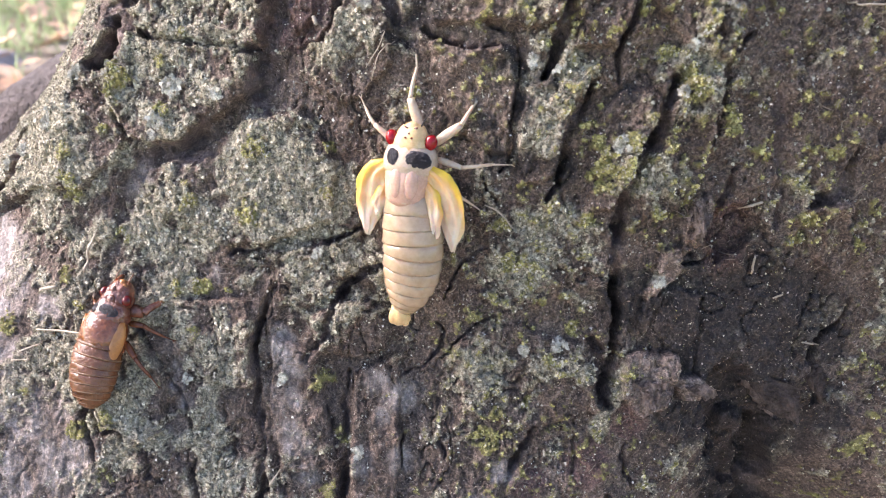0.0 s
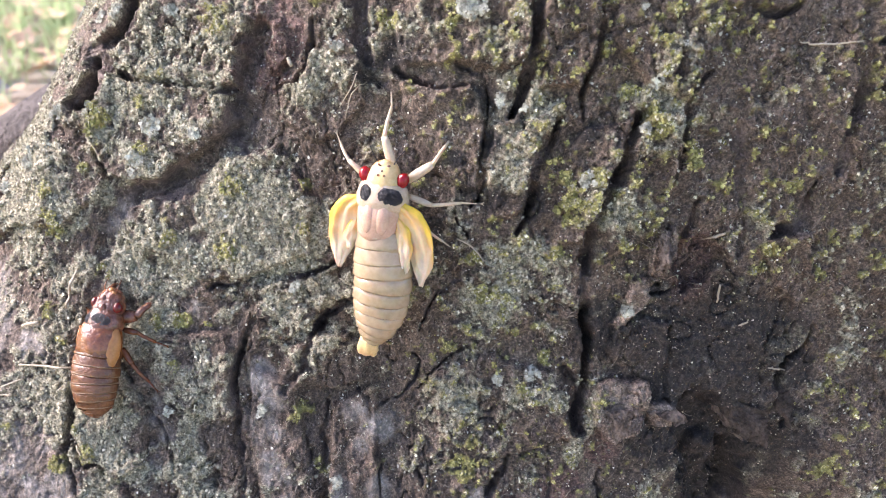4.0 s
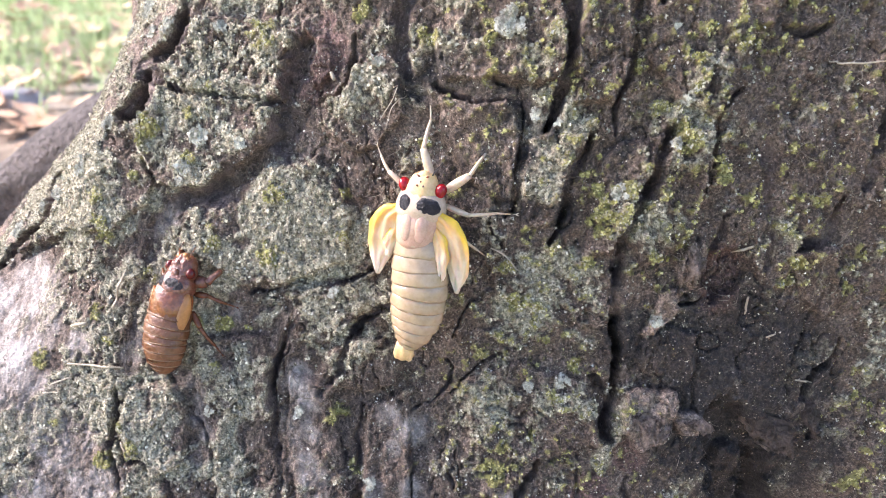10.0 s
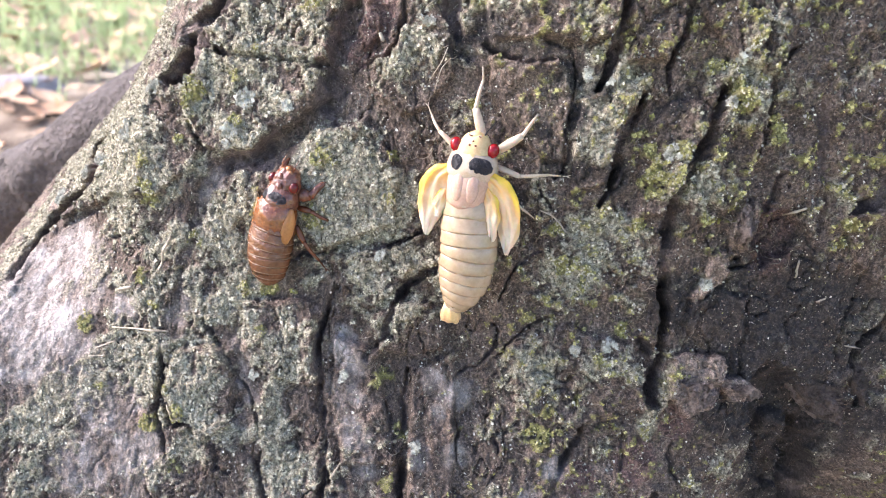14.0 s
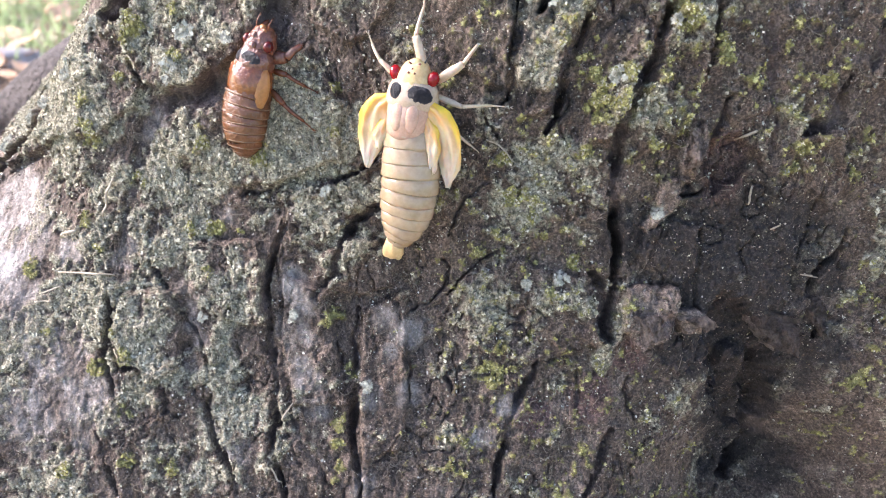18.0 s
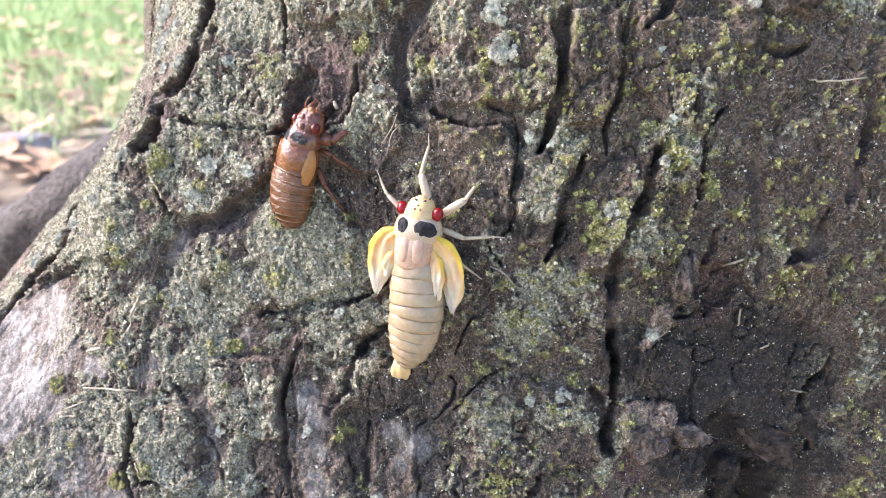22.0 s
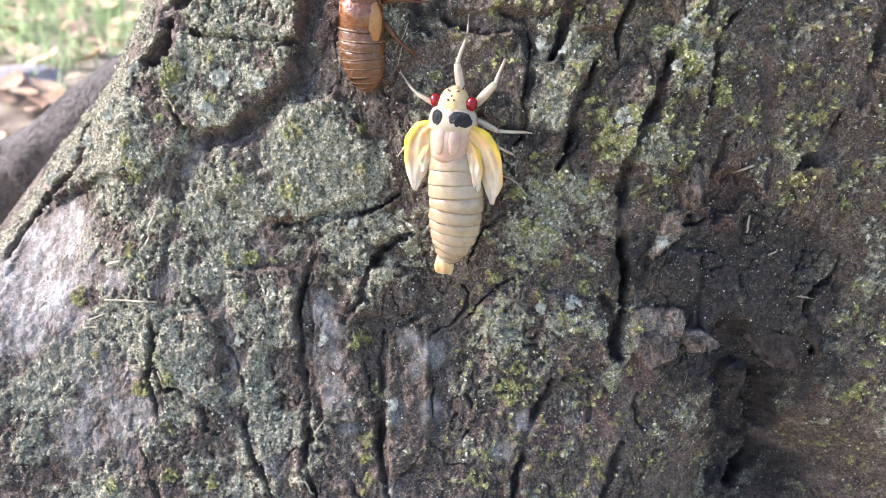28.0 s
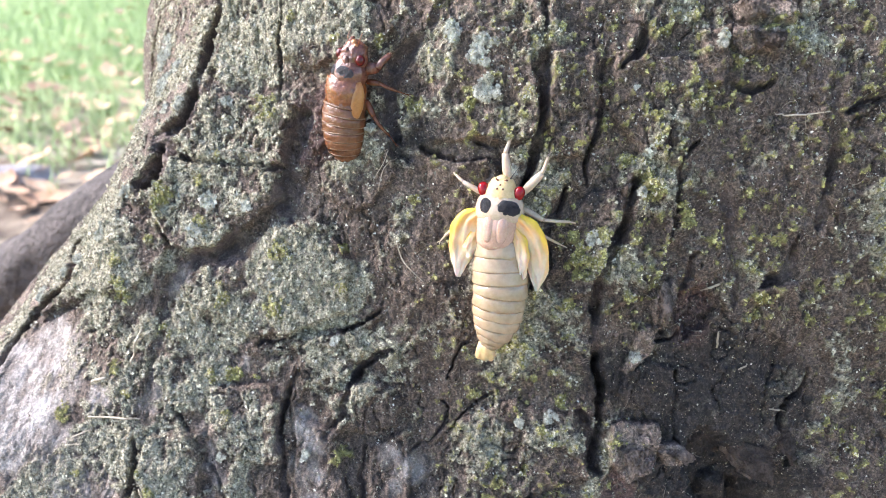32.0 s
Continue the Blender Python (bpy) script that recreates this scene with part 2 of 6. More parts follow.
furrow(3.0, 1.5, (-40.0, 8.3), (-44.7, 7.9), (-48.4, 6.4), (-49.8, 2.9), (-50.7, -1.0))
furrow(1.4, 1.6, (-25.7, 20.0), (-23.5, 23.4), (-21.4, 25.2))
furrow(1.2, 1.4, (-28.2, 23.3), (-30.9, 22.3), (-32.2, 21.6))
furrow(1.0, 1.2, (-30.4, 27.1), (-27.8, 29.2), (-25.6, 32.1))
furrow(3.6, 2.0, (-42.4, 40.1), (-45.3, 35.2), (-48.7, 31.0), (-53.2, 29.9))
furrow(4.4, 1.7, (-53.2, 29.9), (-50.8, 26.7), (-52.5, 24.1), (-56.1, 21.7))
furrow(1.6, 2.0, (-47.8, 26.3), (-45.1, 25.1), (-42.2, 23.8), (-39.1, 23.4))
furrow(0.76, 1.6, (-17.5, 31.5), (-18.3, 26.2), (-19.6, 23.2), (-23.0, 22.6), (-26.1, 21.3))
furrow(0.70, 1.0, (-31.5, 22.4), (-29.6, 23.0), (-27.4, 23.7))
furrow(1.86, 3.0, (-65.9, 15.9), (-77.0, 13.2), (-73.0, 8.1), (-75.1, 4.3), (-82.1, 0.4), (-84.9, -4.7), (-85.8, -10.5))
furrow(1.00, 1.5, (-67.6, 2.9), (-72.3, 0.9), (-79.6, -1.6))
furrow(2.07, 0.7, (-45.1, 7.8), (-48.5, 7.1), (-50.8, 2.6), (-52.2, -2.8), (-53.3, -10.0), (-54.2, -16.3))
furrow(0.95, 2.4, (-6.8, 24.0), (-4.3, 22.9), (-0.5, 21.7), (2.9, 20.8))
furrow(0.78, 1.8, (1.7, 23.8), (4.3, 22.7), (5.8, 22.2))
furrow(0.63, 1.2, (5.7, 21.8), (5.8, 18.9), (5.7, 17.5))
furrow(1.40, 3.2, (11.8, 30.7), (11.3, 26.5), (10.6, 22.4), (10.0, 19.5), (9.0, 17.4))
furrow(1.02, 2.2, (19.4, 30.4), (19.3, 27.7), (18.5, 24.2), (17.8, 21.5), (17.6, 18.7), (18.1, 16.6))
furrow(1.35, 2.4, (14.9, 16.6), (14.4, 14.4), (13.1, 12.2), (12.2, 9.3), (11.3, 5.5), (10.4, 2.3))
furrow(1.65, 4.0, (24.7, 17.2), (24.4, 15.1), (23.5, 13.3), (22.9, 10.1), (21.7, 7.1), (20.6, 4.0), (19.6, 0.1), (19.7, -4.7), (20.5, -11.4), (20.6, -16.6), (20.4, -21.9), (19.4, -26.5))
furrow(0.96, 2.2, (33.4, 22.4), (31.5, 20.3), (30.9, 17.2), (30.6, 14.4), (30.3, 11.6), (29.9, 9.4))
furrow(0.40, 1.0, (29.0, 25.1), (29.4, 22.0), (29.1, 20.0))
furrow(1.38, 2.6, (48.4, 8.9), (47.8, 5.9), (47.3, 3.7), (46.0, 2.5), (44.2, 2.1))
furrow(0.56, 1.2, (4.7, 16.0), (4.8, 12.3), (5.4, 9.3), (4.7, 7.0), (3.7, 5.4))
furrow(0.73, 1.4, (1.7, 5.0), (2.2, 3.0), (3.9, 1.5))
furrow(0.39, 0.8, (10.1, 17.4), (10.4, 15.2), (11.5, 13.4))
furrow(0.32, 0.7, (-2.4, 10.5), (0.8, 9.3), (2.4, 7.7))
furrow(0.83, 1.5, (33.8, 6.5), (33.1, 4.2), (32.0, 1.9), (31.2, -0.5))
furrow(0.58, 1.2, (29.8, 3.4), (29.4, -1.3), (29.7, -5.3))
furrow(1.84, 1.0, (37.8, 16.5), (38.6, 10.9), (39.5, 5.8), (40.7, -1.1))
furrow(0.42, 0.7, (43.7, 7.3), (46.4, 7.0))
furrow(1.25, 2.6, (-27.6, -10.3), (-29.1, -13.0), (-30.6, -16.6), (-31.3, -20.2), (-31.2, -25.5), (-30.3, -30.6), (-29.6, -35.8), (-29.3, -41.1))
furrow(1.16, 2.0, (-56.4, -20.9), (-55.7, -26.3), (-56.4, -29.7), (-55.8, -33.2), (-54.7, -37.5))
furrow(1.14, 2.0, (-55.5, -28.8), (-53.5, -31.9), (-51.2, -32.2), (-49.7, -34.8), (-47.5, -36.0), (-46.8, -39.0))
furrow(0.93, 1.4, (-50.0, -16.3), (-47.6, -19.3), (-45.7, -22.4))
furrow(1.37, 2.6, (-12.3, -7.6), (-14.5, -8.2), (-18.0, -11.8), (-19.8, -15.4), (-21.5, -19.0), (-23.1, -21.8))
furrow(1.20, 1.8, (-33.9, -6.0), (-30.3, -5.1), (-26.7, -3.6), (-21.4, -4.9), (-17.9, -3.0), (-14.0, -0.4))
furrow(0.88, 1.6, (-17.1, -23.5), (-17.9, -27.9), (-17.4, -32.9), (-17.7, -36.3))
furrow(0.62, 1.0, (-20.3, -28.8), (-20.0, -33.8), (-19.9, -37.2))
furrow(0.68, 1.2, (-4.1, -15.8), (-3.6, -18.0), (-4.8, -20.3), (-7.4, -22.3), (-9.2, -23.6))
furrow(0.59, 1.1, (7.6, -12.6), (3.4, -14.5), (0.2, -16.4), (-2.3, -19.3), (-3.5, -21.2))
furrow(0.66, 1.2, (-3.3, -12.2), (-1.8, -7.7), (1.4, -5.2), (3.8, -4.3))
furrow(1.08, 2.2, (9.7, -32.0), (8.9, -33.8), (7.2, -36.5), (6.5, -40.1))
furrow(0.59, 1.2, (28.1, -2.9), (28.7, -6.1), (31.1, -6.1), (32.4, -5.2))
furrow(0.81, 1.6, (32.3, -11.1), (33.1, -14.5), (32.6, -18.2), (32.7, -21.8), (33.6, -23.3))
furrow(1.75, 3.0, (18.2, -17.6), (18.9, -20.3), (19.6, -23.8), (20.7, -27.4))
furrow(1.20, 1.8, (56.6, -24.1), (53.6, -25.2), (52.5, -27.2))
furrow(1.33, 1.8, (53.3, -10.8), (52.6, -14.3), (50.3, -18.8), (51.1, -23.4))
furrow(0.91, 1.4, (16.3, -32.8), (16.1, -37.3), (15.7, -40.2))
furrow(0.75, 1.0, (23.9, -33.8), (23.6, -36.6), (24.9, -40.4))
furrow(1.19, 2.4, (-29.8, -35.1), (-30.1, -41.2), (-30.1, -44.6), (-28.2, -51.6))
furrow(1.09, 2.0, (-27.6, -39.3), (-25.7, -43.7), (-23.0, -47.9), (-21.2, -50.5))
furrow(1.53, 3.0, (-17.5, -35.0), (-17.8, -41.0), (-17.7, -46.2), (-16.7, -51.5))
furrow(1.03, 2.0, (-43.0, -36.1), (-40.5, -39.2), (-38.5, -43.9), (-36.7, -48.2), (-35.2, -51.7))
furrow(0.56, 1.0, (-39.7, -36.5), (-39.8, -39.2))
furrow(0.52, 1.0, (-10.0, -27.3), (-9.6, -32.2), (-9.7, -37.5))
furrow(1.25, 2.4, (9.7, -31.4), (7.7, -35.5), (5.9, -40.9), (4.6, -46.1), (3.3, -51.4))
furrow(1.12, 1.8, (21.1, -41.9), (19.5, -47.5), (17.7, -52.1))
furrow(0.79, 1.2, (-57.1, -42.6), (-55.6, -47.8), (-54.2, -52.2))
furrow(0.58, 0.8, (-48.5, -42.4), (-48.5, -45.1))
furrow(0.70, 1.0, (-0.2, -31.7), (-3.6, -32.8), (-2.9, -35.7))
furrow(3.70, 5.0, (44.9, -31.7), (47.9, -40.4), (50.6, -48.7), (46.1, -56.3))
furrow(2.08, 3.4, (-39.8, 52.2), (-42.2, 47.1), (-45.1, 39.6), (-48.5, 32.9), (-51.4, 30.8))
furrow(0.67, 1.2, (-28.7, 49.6), (-29.4, 42.4), (-29.3, 37.9), (-29.1, 33.3))
furrow(2.45, 1.7, (-2.1, 44.7), (-4.8, 40.2), (-8.7, 37.5), (-11.0, 33.6), (-10.3, 26.8), (-8.2, 22.8))
furrow(1.35, 3.0, (12.0, 43.0), (12.3, 38.2), (11.9, 33.6), (11.5, 27.3), (10.7, 22.6), (10.3, 20.3))
furrow(1.18, 2.4, (27.6, 41.9), (26.4, 38.8), (24.9, 35.0), (22.5, 32.4))
furrow(0.75, 1.5, (18.2, 36.6), (19.0, 35.4), (21.0, 34.6))
furrow(1.09, 2.0, (19.8, 33.8), (19.2, 29.1), (18.8, 24.5), (17.9, 20.6))
furrow(2.1, 2.4, (53.5, 33.9), (52.1, 29.4), (51.9, 24.0), (51.9, 19.5), (51.6, 15.6), (50.7, 10.2))
furrow(1.26, 1.8, (59.0, 27.3), (56.0, 27.0), (53.8, 25.5))
furrow(0.5, 0.7, (38.8, 37.9), (41.1, 37.4), (45.0, 37.3))
furrow(1.03, 2.0, (37.3, 29.8), (40.4, 29.0), (43.5, 30.4))
furrow(1.77, 2.0, (-58.1, 59.0), (-62.9, 55.0), (-65.9, 50.9))
furrow(10.5, 3.0, (38.3, -25.5), (43.0, -33.1), (46.8, -42.9))
furrow(3.30, 4.2, (46.5, -34.4), (49.2, -41.2), (50.1, -46.0))
furrow(0.51, 1.0, (-76.6, 6.3), (-70.8, 2.0), (-67.6, 2.9))
furrow(0.59, 1.0, (-62.4, 10.9), (-60.0, 12.1), (-58.4, 13.5))
furrow(0.44, 0.9, (-26.7, -28.7), (-23.2, -30.4), (-21.3, -33.8))
furrow(0.47, 0.9, (-42.9, -35.4), (-40.6, -37.9), (-38.2, -41.4))
furrow(0.46, 0.9, (-45.2, -23.3), (-41.9, -27.5), (-39.9, -34.4))
furrow(0.31, 0.7, (12.6, 23.7), (12.4, 20.9), (13.6, 18.8))
furrow(0.36, 0.7, (40.1, -11.0), (39.1, -14.5), (40.2, -18.0))
furrow(0.47, 0.9, (47.5, -10.9), (46.7, -14.4), (47.6, -19.8), (49.0, -23.5))
furrow(0.44, 0.8, (9.8, -23.2), (13.4, -26.7), (16.2, -31.0))
furrow(0.35, 0.8, (-2.9, -32.4), (-0.2, -30.6), (0.5, -28.1))
furrow(0.44, 0.8, (-14.4, -25.1), (-14.8, -30.2), (-14.1, -36.2))
furrow(0.35, 0.7, (-26.9, -20.1), (-27.7, -24.6))
furrow(0.33, 0.7, (25.3, 0.2), (25.2, -3.8), (25.9, -6.2))
furrow(0.32, 0.7, (38.8, 26.1), (38.6, 22.0), (40.6, 18.6))
furrow(0.33, 0.7, (42.1, 22.0), (43.2, 17.9), (43.3, 13.8))
furrow(0.43, 0.8, (37.6, 0.4), (38.9, -1.9), (41.4, -5.9))
plate(1.7, 0, (-51.2, 26.7), (-47.9, 25.3), (-42.3, 23.5), (-38.4, 23.5), (-31.0, 22.1), (-29.2, 18.8), (-31.9, 15.7), (-35.6, 12.9), (-41.3, 9.7), (-45.1, 9.1), (-49.0, 11.1), (-53.0, 16.1), (-52.0, 20.6))
plate(1.2, 0, (-44.9, 36.1), (-30.1, 34.5), (-27.4, 32.6), (-27.6, 26.9), (-29.2, 23.4), (-31.9, 22.7), (-38.4, 24.3), (-41.3, 24.5), (-47.1, 26.1), (-50.8, 28.2), (-48.2, 30.2))
plate(1.0, 0, (-68.1, 15.2), (-60.5, 17.8), (-53.0, 15.2), (-50.0, 10.7), (-51.9, 7.1), (-57.7, 3.5), (-66.1, 3.4), (-74.1, 1.5), (-80.0, -0.6), (-82.3, 4.0))
plate(1.0, 0, (-43.2, 7.1), (-30.1, 12.6), (-23.0, 14.5), (-18.7, 7.0), (-18.7, -1.3), (-26.7, -3.2), (-33.9, -5.1), (-42.2, -0.8), (-46.9, 0.9))
plate(1.2, 0, (-22.4, -15.1), (-18.0, -12.7), (-14.0, -13.0), (-11.0, -16.0), (-11.8, -19.7), (-16.3, -21.2), (-21.1, -20.0))
plate(1.0, 0, (-27.6, -5.9), (-18.7, -4.0), (-16.2, -7.3), (-18.9, -11.4), (-23.3, -13.7), (-26.8, -12.9))
plate(1.0, 0, (-54.0, -20.9), (-46.6, -20.6), (-44.7, -25.9), (-45.3, -32.8), (-49.4, -34.3), (-53.1, -31.4), (-54.7, -26.2))
plate(1.0, 0, (-43.1, -13.4), (-32.2, -13.1), (-31.5, -18.4), (-31.7, -25.6), (-38.4, -24.8), (-43.0, -20.5))
plate(0.9, 0, (-21.3, 23.3), (-16.2, 27.6), (-10.6, 27.9), (-10.5, 21.1), (-14.5, 15.8), (-17.8, 15.1), (-22.1, 18.5))
plate(1.0, 0, (-6.4, 31.9), (5.0, 31.0), (10.7, 30.7), (9.8, 23.8), (6.1, 22.9), (1.7, 24.2), (-5.9, 24.6))
plate(0.9, 0, (-5.8, 22.7), (4.8, 20.4), (4.7, 16.0), (4.3, 7.7), (0.8, 9.3), (-2.4, 11.6), (-5.7, 18.6))
plate(0.9, 0, (6.1, 16.7), (13.8, 16.2), (12.7, 12.6), (10.2, 5.5), (6.5, 3.9), (5.7, 10.0))
plate(0.8, 0, (18.6, 15.5), (23.2, 16.5), (22.6, 12.2), (20.7, 6.3), (18.3, 0.9), (15.3, 0.1), (15.3, 7.8), (16.3, 13.0))
plate(0.8, 0, (25.3, 16.5), (30.6, 17.2), (29.9, 9.4), (28.7, 3.4), (25.3, 0.2), (21.7, -1.4), (22.6, 6.3))
plate(0.9, 1, (25.7, -4.6), (28.2, -4.1), (29.1, -6.5), (28.3, -7.8), (24.9, -11.3), (24.0, -10.5), (25.3, -7.9))
plate(1.4, 1, (22.2, -20.1), (24.7, -19.1), (30.2, -19.5), (30.3, -23.6), (29.1, -27.3), (25.7, -28.9), (21.8, -25.6))
plate(1.0, 1, (30.3, -22.7), (32.8, -22.7), (36.1, -25.1), (35.4, -27.0), (31.1, -26.4))
plate(0.6, 0, (24.5, -11.3), (28.4, -9.9), (31.8, -10.7), (32.3, -16.4), (30.5, -19.1), (26.3, -18.2), (24.2, -14.8))
plate(0.9, 1, (28.5, 1.8), (30.2, 3.0), (31.3, 0.3), (30.2, -3.7), (28.9, -5.3), (28.1, -2.1))
plate(-1.5, 0, (31.3, 1.1), (36.2, 1.6), (38.1, -1.9), (36.3, -4.4), (33.7, -5.6), (31.6, -2.8))
plate(-1.0, 0, (-25.4, 32.4), (-18.8, 32.4), (-17.9, 27.7), (-19.1, 23.5), (-24.3, 21.9), (-25.8, 26.8))
plate(0.7, 0, (-24.7, 30.7), (-22.1, 31.2), (-20.8, 27.2), (-23.0, 24.2), (-25.2, 26.7))
plate(0.9, 0, (43.6, 1.3), (48.8, 2.2), (51.4, -4.1), (49.4, -8.3), (46.0, -5.0))
plate(0.9, 0, (-2.3, -19.3), (7.7, -15.3), (16.3, -18.6), (19.5, -27.4), (9.3, -31.6), (-0.3, -28.2))
plate(0.9, 0, (-16.2, -23.8), (-10.0, -20.1), (-10.0, -35.7), (-10.7, -44.4), (-16.0, -46.1), (-16.9, -35.9))
plate(0.9, 0, (-28.6, -18.5), (-21.5, -20.3), (-20.6, -30.6), (-18.8, -37.6), (-26.7, -37.7), (-28.8, -29.0))
plate(1.2, 0, (-27.7, 47.6), (-15.2, 46.9), (-9.9, 41.0), (-15.5, 37.6), (-23.0, 37.9), (-28.4, 39.6))
plate(1.2, 0, (-4.9, 36.1), (-1.4, 39.7), (10.0, 38.4), (10.7, 24.2), (4.1, 23.9), (-5.1, 26.3))
plate(1.2, 0, (12.7, 35.1), (18.6, 34.6), (19.0, 28.4), (17.5, 20.7), (12.3, 20.9))
plate(1.1, 1, (37.7, 40.3), (45.8, 40.2), (45.6, 37.7), (41.1, 37.3), (38.1, 37.9))
plate(1.0, 1, (36.9, 36.8), (45.0, 36.4), (44.2, 33.4), (38.8, 34.0))
plate(1.0, 0, (33.4, 36.9), (36.9, 37.2), (37.3, 32.9), (35.8, 29.9), (33.4, 30.4))
plate(1.0, 0, (21.4, 34.5), (25.6, 34.2), (34.2, 32.3), (32.8, 24.6), (30.7, 18.6), (25.0, 21.1), (21.0, 26.7))
patch("grey", (-52.2, 26.0, 8.7), (-37.5, 28.5, 10.0), (-43.2, 15.0, 11.0), (-63.7, 9.9, 8.9), (-26.6, 2.8, 11.2), (-30.1, 7.1, 7.8), (-19.7, -9.2, 8.1), (-35.7, -20.3, 8.1), (-56.4, -10.1, 7.7), (-51.1, -26.1, 9.0), (-35.4, -34.3, 7.3), (-75.7, -35.8, 9.3))
patch("grey", (-5.2, 28.9, 8.8), (-17.9, 23.1, 5.8), (7.4, 26.7, 3.9), (-0.4, -23.7, 5.2), (13.8, -18.6, 5.1), (23.0, 17.9, 4.3), (20.0, 5.6, 5.6), (9.8, 10.8, 4.7), (-42.2, -0.8, 8.2), (-70.0, -8.9, 4.0), (-75.6, 17.9, 6.7), (-43.1, -13.4, 6.4))
patch("grey", (-41.7, -46.6, 6.6), (-61.5, -24.1, 7.9), (-14.2, -9.5, 7.6), (-66.1, -50.8, 7.2), (-32.0, -37.7, 5.5), (12.4, -19.6, 6.8), (-3.7, -42.6, 5.3))
patch("grey", (-37.2, 41.8, 8.9), (-47.1, 42.4, 6.4), (-13.5, 41.5, 8.1), (3.5, 37.5, 9.4), (-28.7, 46.0, 6.8), (-32.4, 25.4, 7.7), (35.7, 36.1, 3.9))
patch("bare", (-75.7, -7.4, 6.1), (-79.3, -14.7, 8.2), (-72.4, -12.7, 5.0), (-79.0, -21.6, 6.2), (-63.0, -14.9, 2.7))
patch("clean", (-45.4, -40.6, 3.3), (-33.9, -28.2, 2.7), (-9.0, -42.6, 3.6), (-28.7, -23.8, 2.2), (-24.2, -28.9, 2.7), (-33.0, -30.7, 2.3))
patch("red", (-22.1, 28.1, 3.8), (-26.5, 25.2, 2.2), (34.1, -1.2, 3.4), (34.3, -4.4, 3.0), (24.0, -30.1, 3.1), (18.3, -37.3, 3.5), (28.9, -25.4, 1.6), (9.5, -39.3, 2.7))
# Dark spots that paint the lower-right hollow's shade into the bark colour.
patch("damp_shade", (34.4, -11.1, 9.6), (37.5, -23.6, 12.1), (45.0, -14.4, 8.3), (22.2, -11.4, 5.1))
patch("clean", (-30.1, 16.8, 1.9), (-32.9, 14.3, 2.2), (-35.6, 12.3, 2.2), (-38.4, 9.7, 2.0), (-26.5, 19.5, 1.7), (-27.4, 24.5, 1.7), (-46.5, 6.7, 2.3), (-49.9, 4.4, 1.7), (-52.6, -6.4, 1.5), (-53.8, -13.6, 1.9), (-54.2, -17.2, 1.7), (-1.8, 16.9, 4.8))
patch("clean", (-3.1, 7.0, 3.2), (2.9, 13.8, 3.2), (37.1, 23.4, 4.8), (42.4, 13.1, 5.0), (37.3, 13.0, 4.1), (-26.8, -27.2, 3.6), (-27.7, -21.0, 2.6), (-43.0, -21.4, 1.8), (-45.7, -18.8, 1.7), (-44.6, -27.6, 1.9), (-9.1, -26.8, 5.2), (-10.7, -33.5, 3.5))
patch("clean", (23.1, 24.2, 2.3), (36.5, 5.8, 3.3), (-14.5, -20.7, 3.4))
patch("damp_shade", (41.9, -33.0, 6.0), (42.8, -39.5, 7.4), (32.4, -14.5, 4.4))
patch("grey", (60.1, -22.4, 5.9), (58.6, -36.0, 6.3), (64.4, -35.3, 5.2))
patch("damp_shade", (42.5, -37.4, 6.1), (45.7, -51.5, 6.9), (52.8, -53.3, 5.8))
patch("grey", (-76.2, 11.4, 6.5), (-83.1, 5.5, 6.6), (-85.6, -0.5, 5.5), (-67.5, 19.9, 5.2), (-64.6, 27.1, 4.2), (-87.7, -6.9, 3.7), (-65.9, -1.3, 4.4))
patch("grey", (-58.1, 54.4, 4.8), (-59.6, 43.0, 4.8), (-61.0, 29.0, 4.4), (-71.4, 18.0, 5.7), (-49.5, 52.1, 4.4))
patch("worn", (-71.8, -25.0, 6.1), (-64.8, -30.1, 5.9), (-59.7, -37.8, 5.9), (-68.9, -39.9, 6.1), (-78.6, -23.4, 6.2))
patch("damp_shade", (-5.9, 26.1, 2.1), (5.6, 19.3, 2.4), (9.0, 17.0, 2.0), (12.0, 6.2, 2.1), (19.0, 14.8, 1.6), (3.2, 7.0, 2.0))
# More painted shade inside the hollow.
patch("damp_shade", (39.0, -26.5, 5.7), (45.5, -38.3, 6.4), (30.2, -29.2, 2.8))
patch("worn", (-47.2, 5.8, 2.0), (-49.9, 3.3, 1.9), (-52.4, -14.0, 2.1), (-54.2, -15.9, 1.9), (-26.9, -20.1, 2.6), (-27.2, -26.3, 3.0), (-25.8, -32.3, 2.7), (-9.1, -26.8, 3.5), (-43.9, -19.9, 1.5), (-42.8, -25.8, 1.8))
patch("grey", (-76.2, -29.6, 3.5), (-75.7, -35.8, 5.2), (-67.8, -26.6, 2.0), (-62.0, -22.0, 3.1), (-65.9, -10.6, 2.5), (-65.9, -16.8, 2.0))
# Painted shade round the hollow's right and lower rim.
patch("damp_shade", (48.7, -33.1, 6.2), (53.1, -29.4, 5.1), (34.4, -31.3, 3.8), (51.8, -17.8, 3.8))
patch("clean", (-81.7, -9.4, 4.6), (-78.9, -18.2, 5.7), (-72.5, -19.7, 3.6), (-80.4, -25.3, 4.2), (-79.5, -4.6, 3.1))
patch("bare", (-81.7, -9.4, 4.1), (-79.9, -18.2, 5.2), (-73.5, -19.7, 3.0), (-76.7, -5.0, 2.4))
